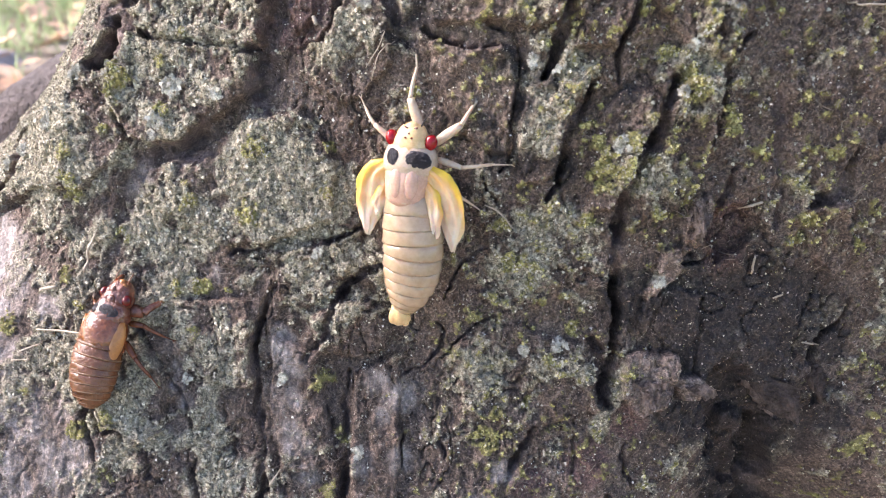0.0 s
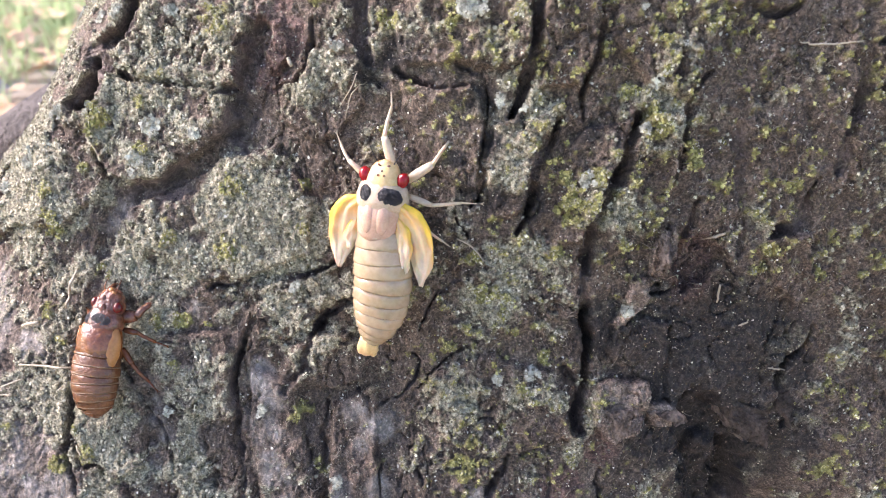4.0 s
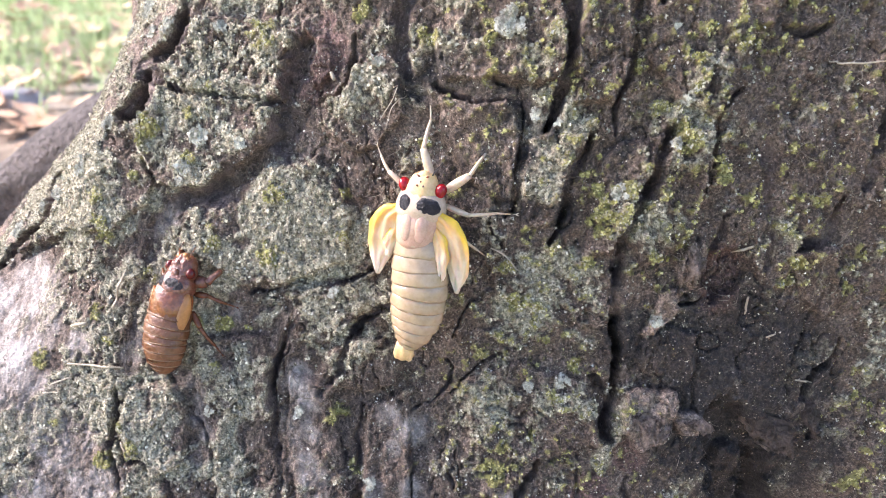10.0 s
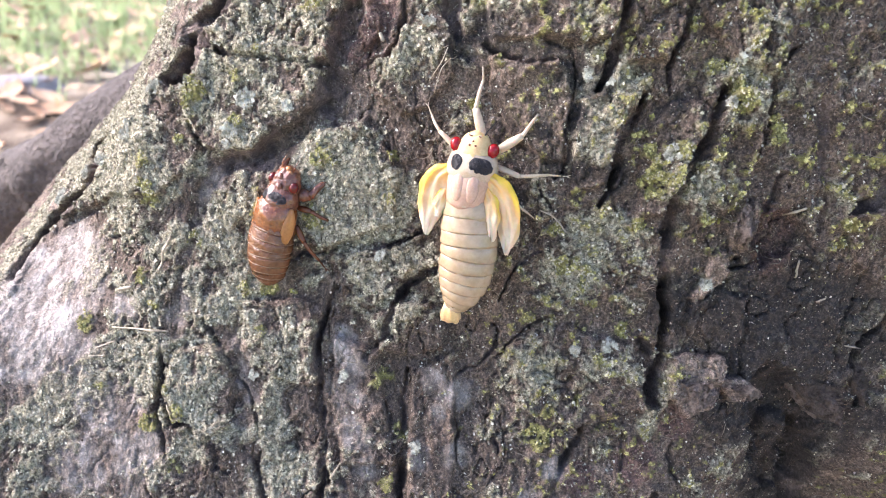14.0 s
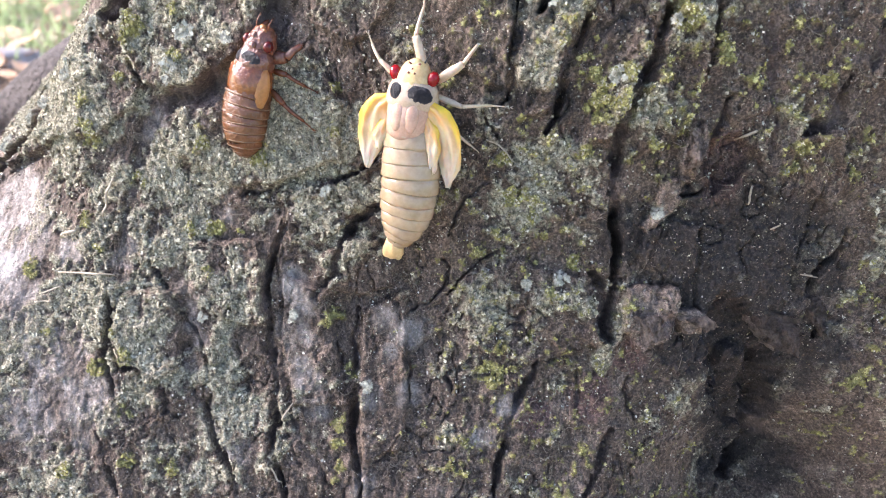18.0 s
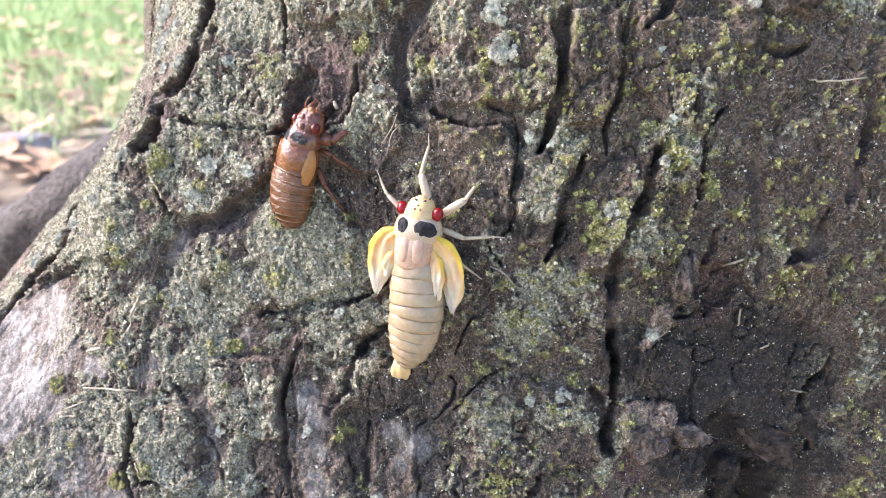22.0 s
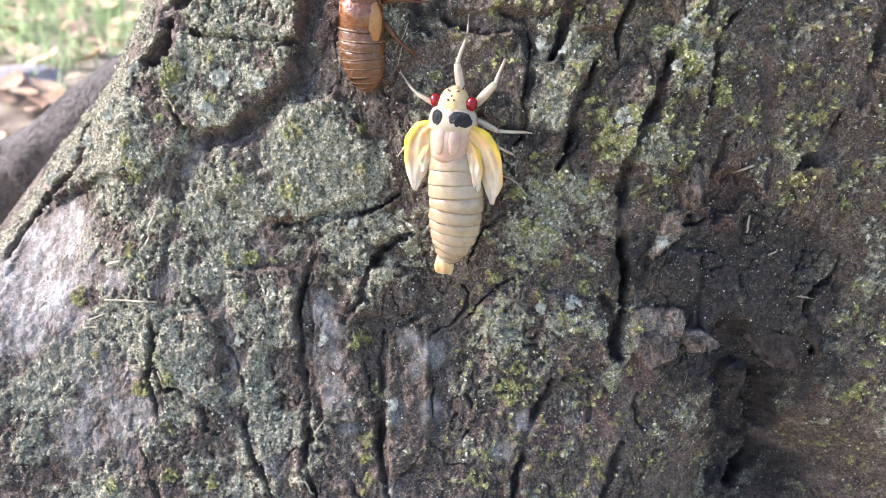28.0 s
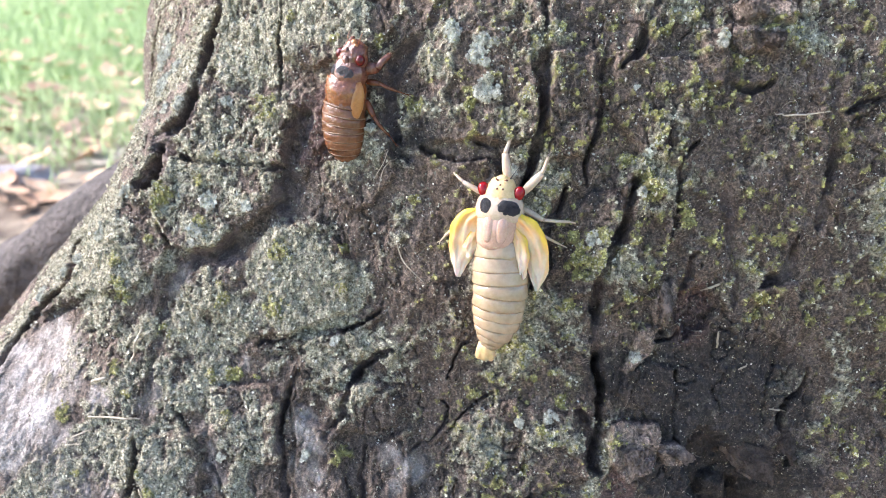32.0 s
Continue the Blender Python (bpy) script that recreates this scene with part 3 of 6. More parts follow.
patch("grey", (9.9, -9.9, 3.3), (15.6, -11.5, 3.4), (16.5, -3.9, 2.5), (3.7, -19.0, 3.4), (-9.2, -20.5, 2.6), (-3.8, -29.8, 4.4), (9.1, -26.0, 3.5), (27.7, 14.4, 3.2), (34.8, 15.1, 3.2), (32.9, 9.4, 3.3), (41.4, 17.9, 3.3), (34.6, 26.1, 3.2))
patch("damp_shade", (39.3, -7.6, 4.0), (36.6, -14.5, 4.9), (33.0, -18.2, 2.7), (43.8, -9.2, 3.6), (47.2, -16.2, 3.7))
patch("damp_shade", (-9.8, 24.1, 1.9), (-7.4, 25.4, 1.6), (5.9, 13.8, 1.9), (7.0, 7.0, 1.9), (-1.3, 3.0, 1.9), (1.4, 12.3, 1.3))
patch("clean", (-5.0, 20.1, 3.2), (0.4, 18.4, 3.2), (-4.0, 14.0, 2.9), (3.1, 10.0, 2.4))
patch("yellow", (-51.3, 18.9, 2.8), (-51.2, 15.1, 1.6), (-43.2, 14.6, 1.2), (-53.6, 12.6, 1.2), (-60.5, 9.3, 1.9), (-59.1, 4.1, 2.3), (-32.0, 32.3, 3.0), (-43.7, 20.7, 1.2), (-40.7, 25.3, 0.9), (-16.6, 34.2, 1.6), (-7.5, 30.3, 1.6), (-4.8, 33.0, 0.8))
patch("yellow", (-29.7, 8.9, 2.2), (-19.5, 8.9, 1.4), (-40.3, 4.6, 1.1), (-40.4, 1.5, 1.5), (-19.4, 3.2, 1.1), (-7.9, 16.3, 1.4), (-31.1, 0.3, 2.6), (-60.1, -9.2, 1.9), (-57.4, -14.0, 1.4), (-42.6, -11.2, 1.5), (-39.0, -11.1, 1.8), (-34.9, -11.8, 0.8))
patch("yellow", (-70.0, -17.6, 2.2), (-39.9, -17.9, 1.2), (-20.6, -24.6, 1.8), (-57.4, -33.0, 1.9), (-54.7, -27.1, 1.2), (-52.5, -31.0, 1.1), (-18.4, -32.4, 1.5), (-66.5, -27.0, 1.1), (-51.2, -3.6, 1.5), (1.2, 28.6, 1.2), (12.1, 24.1, 1.1), (15.5, 24.6, 0.8))
patch("yellow", (16.8, 22.5, 0.8), (19.6, 24.5, 0.7), (23.6, 20.3, 1.5), (26.2, 16.4, 2.3), (27.8, 15.0, 1.5), (31.5, 14.6, 1.1), (32.6, 12.1, 1.8), (24.4, 8.7, 1.8), (20.2, 9.4, 1.5), (16.1, 9.3, 1.5), (16.8, 5.5, 2.7), (19.1, 5.2, 2.2))
patch("yellow", (8.0, 10.4, 1.1), (27.4, 21.9, 0.9), (26.7, 24.8, 0.8), (37.8, 12.2, 0.7), (40.5, 15.4, 0.8), (51.0, 16.3, 0.9), (6.0, -6.0, 2.0), (4.6, -1.5, 1.5), (14.9, -16.2, 1.4), (11.8, -20.4, 1.4), (9.2, -27.2, 1.2), (4.6, -28.7, 1.8))
patch("yellow", (2.7, -33.2, 3.1), (43.0, -2.4, 1.9), (43.7, 0.0, 1.2), (51.9, -3.5, 1.2), (59.0, -34.2, 2.4), (58.0, -19.8, 1.1), (24.2, 0.5, 1.4), (15.7, -0.4, 1.1), (-21.0, -25.0, 1.5), (-52.8, -29.7, 1.1), (-57.7, -32.6, 1.4), (-53.1, -39.1, 1.4))
patch("yellow", (-52.5, -46.6, 1.8), (-62.5, -48.3, 1.9), (-46.2, -47.5, 1.8), (-19.9, -40.8, 1.6), (-20.4, -43.7, 1.5), (-20.8, -47.5, 1.8), (-2.8, -46.7, 1.6), (60.0, -29.1, 1.1), (-26.5, 45.0, 1.2), (0.7, 30.4, 1.4), (-19.5, 40.7, 0.9), (15.0, 38.6, 1.1))
patch("yellow", (-12.2, 39.9, 0.9))
patch("white", (7.1, 19.6, 0.9), (9.9, 18.3, 0.8), (26.4, 21.0, 1.2), (25.1, 15.5, 0.7), (18.8, 8.6, 1.0), (25.7, -8.1, 1.0), (-14.3, 26.6, 1.1), (3.5, 30.3, 2.0), (12.9, -17.8, 1.6), (8.4, -19.6, 1.2), (24.2, 29.7, 0.5), (-21.4, -5.9, 1.0))
patch("white", (-52.4, 20.9, 1.3), (-42.2, 17.6, 1.8), (-45.1, 10.7, 1.5), (-52.7, 35.7, 1.6), (-63.9, 13.6, 1.6), (-74.0, 7.4, 2.0), (-15.8, -34.9, 1.1), (-41.2, -24.6, 1.1), (-27.1, -24.5, 1.1), (2.8, 35.7, 2.5), (-1.2, 39.4, 1.7), (35.9, 35.4, 1.2))
patch("worn", (-25.3, -22.8, 2.6), (-26.2, -28.0, 2.7), (-24.9, -33.2, 2.7), (-23.5, -38.3, 2.2), (-27.0, -18.4, 1.8), (-42.1, -22.9, 1.6), (-41.6, -28.1, 1.6), (-42.9, -32.4, 1.7), (-39.2, -41.8, 2.3), (-35.6, -45.2, 2.3), (-68.7, -23.1, 4.0), (-68.4, -30.2, 4.0))
patch("worn", (-62.7, -36.2, 3.4), (-62.0, -28.3, 2.4), (-68.1, -42.4, 4.0), (-59.8, -43.1, 2.9), (-13.2, -24.5, 2.2), (-12.3, -29.7, 1.7), (-9.7, -36.5, 2.2), (-14.9, -36.6, 1.8), (-16.5, -50.1, 2.2), (5.8, -38.1, 2.2), (2.3, -42.4, 2.2), (-37.3, -9.4, 2.0))
patch("worn", (-34.8, -16.7, 1.2))
patch("red", (-21.1, 29.8, 2.5), (-20.2, 25.0, 2.1), (-22.8, 23.6, 1.7), (-26.3, 28.6, 1.9), (-25.4, 32.5, 1.7), (-28.2, 24.7, 1.2), (-30.5, 22.7, 1.1), (-21.9, 33.8, 1.5))
patch("grey", (-53.0, 47.5, 4.3), (-48.4, 35.4, 3.5), (-56.1, 43.0, 3.0), (-43.4, 46.6, 2.9), (-53.7, 30.7, 2.3), (-84.3, 4.7, 4.5), (-69.2, 10.2, 4.0), (-85.5, -4.1, 3.1), (-71.3, 20.9, 3.8), (-59.0, 21.4, 3.0), (-39.6, 36.7, 3.4), (-34.2, 41.4, 3.3))
patch("grey", (-42.1, 27.6, 3.4), (-37.2, 16.9, 3.3), (-17.6, 41.2, 2.7), (-25.1, 42.6, 2.4), (2.8, 33.4, 3.4), (0.4, 38.3, 3.4))
# White lichen; on the left flank it also paints in sunlit brightness.
patch("white", (-51.6, 44.5, 1.8), (-48.4, 35.4, 1.4), (-58.8, 20.4, 1.5), (-71.3, 9.4, 1.8), (-81.2, 3.4, 1.7), (-38.7, 33.8, 1.2), (-42.4, 17.3, 1.4), (-44.6, 12.6, 1.4), (-35.2, 15.9, 1.1))
patch("grey", (-58.0, 50.0, 8.0), (-62.0, 44.0, 7.0), (-55.0, 56.0, 8.0), (-66.0, 38.0, 6.0), (-53.0, 44.0, 6.0))
patch("white", (-58.0, 50.0, 3.5), (-56.0, 43.0, 3.0), (-63.0, 40.0, 2.5))
patch("grey", (-78.6, -17.6, 2.5), (-75.0, -12.1, 1.8), (-71.6, -6.2, 1.6), (-75.9, -29.7, 3.3), (-63.9, -11.9, 1.9), (-79.3, -24.1, 2.4), (-70.5, -12.6, 1.2), (-64.2, -19.6, 1.8), (-71.5, -17.0, 1.2), (-57.4, -27.4, 2.1))
patch("clean", (-45.6, -28.1, 1.5), (-42.0, -31.6, 1.5), (-41.0, -36.7, 1.5), (-25.4, -24.5, 2.1), (-25.8, -31.5, 2.1), (-14.9, -24.5, 1.2))

STEP = 0.2
X0, X1, Z0, Z1 = -108.0, 88.0, -82.0, 78.0


def bark_fields():
    nx, nz = int((X1 - X0) / STEP), int((Z1 - Z0) / STEP)
    xs, zs = np.linspace(X0, X1, nx), np.linspace(Z0, Z1, nz)
    x, z = np.meshgrid(xs, zs)
    wx = x + 2.4 * (fbm(x / 4, z / 4, 1, 5, 0.68) - 0.5)
    wz = z + 2.4 * (fbm(x / 4, z / 4, 2, 5, 0.68) - 0.5)
    ragged_edge = 0.55 + 1.0 * fbm(x / 2.2, z / 3.0, 51, 3, 0.6)
    broken = 0.25 + 1.5 * smooth(0.25, 0.75, fbm(x / 5, z / 5, 54, 2))
    cut = np.zeros_like(x)
    rim = np.zeros_like(x)
    for width, depth, line in FURROWS:
        w = width * 0.56
        line = [(p[0], p[2]) for p in curve([(a, 0, b) for a, b in line], 3)]
        lx, lz = [p[0] for p in line], [p[1] for p in line]
        reach = 4 * w + 2.5
        i0, i1 = np.searchsorted(xs, (min(lx) - reach, max(lx) + reach))
        j0, j1 = np.searchsorted(zs, (min(lz) - reach, max(lz) + reach))
        if i1 <= i0 or j1 <= j0:
            continue
        gx, gz = wx[j0:j1, i0:i1], wz[j0:j1, i0:i1]
        near = np.full(gx.shape, 1e9)
        n = len(line) - 1
        for k in range(n):
            ax, az, bx, bz = *line[k], *line[k + 1]
            dx, dz = bx - ax, bz - az
            t = np.clip(((gx - ax) * dx + (gz - az) * dz) / (dx * dx + dz * dz + 1e-9), 0, 1)
            s = (k + t) / n
            taper = 0.55 + 0.45 * np.sin(np.pi * np.clip(s, 0.08, 0.92))
            near = np.minimum(near, np.hypot(gx - ax - t * dx, gz - az - t * dz) / taper)
        near = near / ragged_edge[j0:j1, i0:i1]
        deep = depth * np.minimum(1.25, broken[j0:j1, i0:i1]) * (1 - smooth((0.15 + 0.5 * min(1, max(0, width - 1) / 2.5)) * w, 1.15 * w, near))
        cut[j0:j1, i0:i1] = np.maximum(cut[j0:j1, i0:i1], deep)
        rim[j0:j1, i0:i1] = np.maximum(rim[j0:j1, i0:i1], 0.3 * depth * np.exp(-((near - 1.6 * w) / (w + 0.8)) ** 2))
    raised, torn_area = np.zeros_like(x), np.zeros_like(x)
    for lift, torn, outline in PLATES:
        px, pz = [p[0] for p in outline], [p[1] for p in outline]
        i0, i1 = np.searchsorted(xs, (min(px) - 3, max(px) + 3))
        j0, j1 = np.searchsorted(zs, (min(pz) - 3, max(pz) + 3))
        gx, gz = wx[j0:j1, i0:i1], wz[j0:j1, i0:i1]
        near, inside = np.full(gx.shape, 1e9), np.zeros(gx.shape, bool)
        for k in range(len(outline)):
            (ax, az), (bx, bz) = outline[k], outline[(k + 1) % len(outline)]
            dx, dz = bx - ax, bz - az
            t = np.clip(((gx - ax) * dx + (gz - az) * dz) / (dx * dx + dz * dz + 1e-9), 0, 1)
            near = np.minimum(near, np.hypot(gx - ax - t * dx, gz - az - t * dz))
            inside ^= ((az > gz) != (bz > gz)) & (gx < (bx - ax) * (gz - az) / (bz - az + 1e-12) + ax)
        step = smooth(-0.35, 0.25, np.where(inside, near, -near))
        if lift < 0:
            raised[j0:j1, i0:i1] += lift * step
        else:
            raised[j0:j1, i0:i1] = np.maximum(raised[j0:j1, i0:i1], lift * step)
        if torn:
            torn_area[j0:j1, i0:i1] = np.maximum(torn_area[j0:j1, i0:i1], step)
    field = {}
    for kind, spots in PATCHES.items():
        f = np.zeros_like(x)
        for a, b, r in spots:
            i0, i1 = np.searchsorted(xs, (a - 2.2 * r, a + 2.2 * r))
            j0, j1 = np.searchsorted(zs, (b - 2.2 * r, b + 2.2 * r))
            d = np.hypot(wx[j0:j1, i0:i1] - a, wz[j0:j1, i0:i1] - b) / r
            tight = kind in ("yellow", "white")
            f[j0:j1, i0:i1] = np.maximum(f[j0:j1, i0:i1], 1 - (smooth(0.45, 1.35, d) if tight else smooth(0.35, 1.7, d)))
        field[kind] = f
    field["bare"] = np.maximum(field["bare"], 0.62 * field.pop("worn"))
    open_bark = 1 - smooth(0.3, 1.3, cut)
    field["grey"] = field["grey"] * (1 - 0.5 * smooth(-30, 8, x))
    field["grey"] = np.maximum(field["grey"], 0.62 * smooth(0.5, 0.68, fbm(x / 9, z / 12, 61, 3)) * smooth(-10, 10, x))
    field["yellow"] = np.maximum(field["yellow"], 0.47 * smooth(-25, 5, x)) * (1 - 0.85 * field["damp_shade"])
    n1, n2, n3 = fbm(x / 2.6, z / 2.6, 5, 4, 0.65), fbm(x / 0.95, z / 0.95, 6, 3, 0.6), vnoise(x / 0.5, z / 0.5, 8)
    coarse = fbm(x / 16, z / 24, 9, 4)
    clump = fbm(x / 6.5, z / 6.5, 21, 3, 0.6)
    grey = smooth(0.56, 0.70, 0.30 * n1 + 0.42 * n2 + 0.62 * (clump - 0.5) + 0.29 * field["grey"] + 0.10)
    grey = grey * open_bark * (1 - 0.85 * field["damp_shade"]) * (1 - 0.92 * smooth(0.15, 0.6, field["clean"])) * (1 - 0.8 * smooth(0.2, 0.7, field["red"])) * (1 - 0.5 * smooth(0.3, 0.8, field["bare"]))
    yellow = smooth(0.63, 0.75, 0.30 * n1 + 0.55 * n2 + 0.32 * field["yellow"]) * smooth(0.05, 0.3, field["yellow"]) * open_bark
    white = smooth(0.62, 0.74, 0.3 * n1 + 0.55 * n2 + 0.36 * field["white"]) * smooth(0.05, 0.35, field["white"]) * open_bark
    grain = fbm(x / 1.2, z / 2.6, 11, 4, 0.6)
    relief = 2.0 * (coarse - 0.5) + 1.7 * (fbm(x / 5.5, z / 8, 12, 4, 0.58) - 0.5) + 0.9 * (grain - 0.5) + 0.75 * (n2 - 0.5) + 0.26 * (n3 - 0.5)
    crumb = fbm(x / 2.1, z / 2.8, 31, 3, 0.6)
    relief += 0.5 * smooth(0.45, 0.62, crumb) * smooth(0.35, 0.65, clump)
    relief = relief * (1 - 0.5 * smooth(0.2, 0.7, field["bare"]))
    for seed, size, deep in ((14, 7.0, 0.9), (17, 3.6, 0.5)):
        warp = fbm(x / size, z / (1.7 * size), seed, 4, 0.6)
        fine_crack = (1 - smooth(0.0, 0.016, np.abs(warp - 0.5))) * smooth(0.40, 0.6, fbm(x / 9, z / 9, seed + 5, 2))
        relief -= deep * fine_crack * (1 - field["bare"])
    field.pop("clean")
    field["inner"] = smooth(0.25, 1.0, cut) * (0.6 + 0.4 * n1)
    field["torn"] = torn_area * (0.4 + 0.6 * n1)
    grey = grey * (1 - 0.8 * torn_area)
    relief += 1.7 * raised
    relief += rim - 1.15 * cut * (0.6 + 0.65 * n1 + 0.15 * n2)
    relief += grey * (0.22 + 0.25 * n3) + yellow * (0.22 + 0.25 * n3) + white * (0.22 + 0.25 * n3)
    edge = np.minimum(np.minimum(x - X0, X1 - x), np.minimum(z - Z0, Z1 - z))
    relief -= 20 * (1 - smooth(0, 12, edge))
    field.update(grey=grey, yellow=yellow, white=white, bare=np.clip(1.9 * grain - 0.25, 0.1, 1) * smooth(0.15, 0.85, field["bare"] + 0.6 * (n1 - 0.5)) * (1 - grey),
                 red=smooth(0.3, 0.7, field["red"] + 0.5 * (n1 - 0.5)), damp_shade=0.93 * smooth(0.2, 0.9, field["damp_shade"] + 0.3 * (n1 - 0.5)) * (1 - torn_area) * (1 - 0.65 * field["red"]))
    return x, z, relief, field


FX, FZ, RELIEF, FIELD = bark_fields()


def height(x, z):
    """The bark's surface with its relief, as a depth in mm."""
    i = int(np.clip((x - X0) / (X1 - X0) * (FX.shape[1] - 1), 0, FX.shape[1] - 1))
    j = int(np.clip((z - Z0) / (Z1 - Z0) * (FX.shape[0] - 1), 0, FX.shape[0] - 1))
    return float(bark_base(x, z)) - float(RELIEF[j, i])


def bark_mesh():
    nz, nx = FX.shape
    co = np.stack([FX, bark_base(FX, FZ) - RELIEF, FZ], -1).reshape(-1, 3) * MM
    idx = np.arange(nx * nz).reshape(nz, nx)
    quads = np.stack([idx[:-1, :-1], idx[:-1, 1:], idx[1:, 1:], idx[1:, :-1]], -1).reshape(-1, 4)
    me = bpy.data.meshes.new("bark")
    me.vertices.add(len(co))
    me.vertices.foreach_set("co", co.astype(np.float32).ravel())
    me.loops.add(quads.size)
    me.loops.foreach_set("vertex_index", quads.astype(np.int32).ravel())
    me.polygons.add(len(quads))
    me.polygons.foreach_set("loop_start", np.arange(0, quads.size, 4, dtype=np.int32))
    me.polygons.foreach_set("use_smooth", np.ones(len(quads), bool))
    me.update()
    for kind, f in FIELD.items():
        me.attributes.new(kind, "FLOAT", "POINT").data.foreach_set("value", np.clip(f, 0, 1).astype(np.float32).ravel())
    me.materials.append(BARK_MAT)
    return me


tree = tagged(new("tree"), "old furrowed grey-brown tree trunk with lichen on its bark", "tree")
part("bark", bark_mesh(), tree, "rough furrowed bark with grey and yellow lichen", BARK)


def trunk_body():
    """The rest of the tree behind its face: a flared trunk that stands on the ground."""
    verts, faces = [], []
    rows, cols = 60, 120
    inv = BARK.inverted()
    for i in range(rows):
        h = -0.05 + 2.4 * (i / (rows - 1)) ** 1.6
        for k in range(cols):
            a = 2 * math.pi * k / cols
            r = 0.165 + 0.07 * math.exp(-max(h, 0) / 0.12) * (1 + 0.4 * math.cos(5 * a + 0.6))
            r += 0.012 * (noise.noise((6 * math.cos(a), 6 * math.sin(a), h * 2)) + 0.4 * noise.noise((25 * math.cos(a), 25 * math.sin(a), h * 5)))
            p = Vector((0.13 + r * math.cos(a), 0.25 + r * math.sin(a), h))
            q = inv @ p
            if q.y < 0.2:
                edge = max(abs(q.x + 0.009) - 0.085, abs(q.z) - 0.055, 0)
                floor = float(bark_base(np.clip(q.x / MM, -90, 80), np.clip(q.z / MM, -60, 55))) * MM + 0.026 - 0.5 * edge
                q.y = max(q.y, floor)
                p = BARK @ q
            verts.append(p)
    for i in range(rows - 1):
        for k in range(cols):
            k2 = (k + 1) % cols
            faces.append((i * cols + k, i * cols + k2, (i + 1) * cols + k2, (i + 1) * cols + k))
    faces.append(tuple((rows - 1) * cols + k for k in range(cols)))
    return mesh_from("trunk", verts, faces, ROOT_MAT)


part("trunk", trunk_body(), tree, "grey weathered bark of the main stem")


def root_mesh(points, radii):
    """A rough bent root in world metres."""
    line = curve(points, 8)
    n = len(line)
    rad = [float(np.interp(i / (n - 1), np.linspace(0, 1, len(radii)), radii)) for i in range(n)]
    v, f = tube_data([p / MM for p in line], [r / MM for r in rad], 28)
    out = []
    for p in v:
        k = noise.noise(p * 45) * 0.006 + noise.noise(p * 150) * 0.003
        out.append(p + Vector((k, k * 0.6, k)))
    return mesh_from("root", out, f, ROOT_MAT)


part("root", root_mesh([BARK @ Vector(p) for p in ((-0.055, 0.10, 0.055), (-0.104, 0.103, 0.026), (-0.126, 0.113, 0.015), (-0.150, 0.126, 0.003), (-0.22, 0.17, -0.04), (-0.32, 0.23, -0.12))],
                       (0.012, 0.0115, 0.0115, 0.012, 0.015, 0.014)), tree, "grey root that runs off into the soil")


# ---- ground, lawn and litter ----
def ground_mesh():
    rng = np.concatenate([np.linspace(0, 2.5, 70), np.geomspace(2.6, 400, 40)])
    line = np.concatenate([-rng[:0:-1], rng])
    n = len(line)
    x, y = np.meshgrid(line, line)
    z = 0.04 * (fbm(x * 1.3 + 50, y * 1.3 + 50, 3, 4) - 0.5) * np.clip(3 / (1 + np.hypot(x, y)), 0, 1) - 0.01
    verts = np.stack([x, y, z], -1).reshape(-1, 3)
    idx = np.arange(n * n).reshape(n, n)
    faces = np.stack([idx[:-1, :-1], idx[:-1, 1:], idx[1:, 1:], idx[1:, :-1]], -1).reshape(-1, 4).tolist()
    me = mesh_from("ground", verts, faces, SOIL)
    lawn = smooth(0.75, 1.35, np.hypot(x - 0.1, y - 0.2) + 0.7 * (fbm(x * 3 + 9, y * 3 + 9, 4, 3) - 0.5))
    me.attributes.new("lawn", "FLOAT", "POINT").data.foreach_set("value", lawn.astype(np.float32).ravel())
    return me


def soil_material():
    m, nodes, links, shader = material("soil_and_turf", 0.95)
    where = nodes.new("ShaderNodeTexCoord").outputs["Object"]
    mid, fine = noise_node(nodes, links, where, 14, 4), noise_node(nodes, links, where, 120, 5)
    soil = ramp(nodes, links, mid, (0.35, (0.13, 0.09, 0.06)), (0.5, (0.34, 0.28, 0.20)), (0.65, (0.56, 0.50, 0.40)))
    turf = ramp(nodes, links, mid, (0.35, (0.14, 0.26, 0.06)), (0.7, (0.34, 0.48, 0.15)))
    links.new(mixed(nodes, links, attribute(nodes, "lawn"), soil, turf), shader.inputs["Base Color"])
    bump(nodes, links, fine, shader, 0.01)
    return m


SOIL = soil_material()
tagged(new("ground", ground_mesh()), "brown soil with leaf litter turning into lawn", "ground", kind="structure")


def scattered(name, count, spot, shape, mat, label, category, seed):
    """One object of many small pieces: spot gives a pose and a size, shape the flat outline with its faces."""
    rs = random.Random(seed)
    verts, faces = [], []
    pts, fcs = shape
    for _ in range(count):
        m = spot(rs)
        if m is None:
            continue
        o = len(verts)
        verts.extend(m @ Vector(p) for p in pts)
        faces.extend(tuple(o + i for i in f) for f in fcs)
    return tagged(new(name, mesh_from(name, verts, faces, mat)), label, category, kind="stuff")


BLADE = ([(-0.5, 0, 0), (0.5, 0, 0), (0.4, 0.06, 0.5), (-0.4, 0.06, 0.5), (0, 0.35, 1.0)], [(0, 1, 2, 3), (3, 2, 4)])


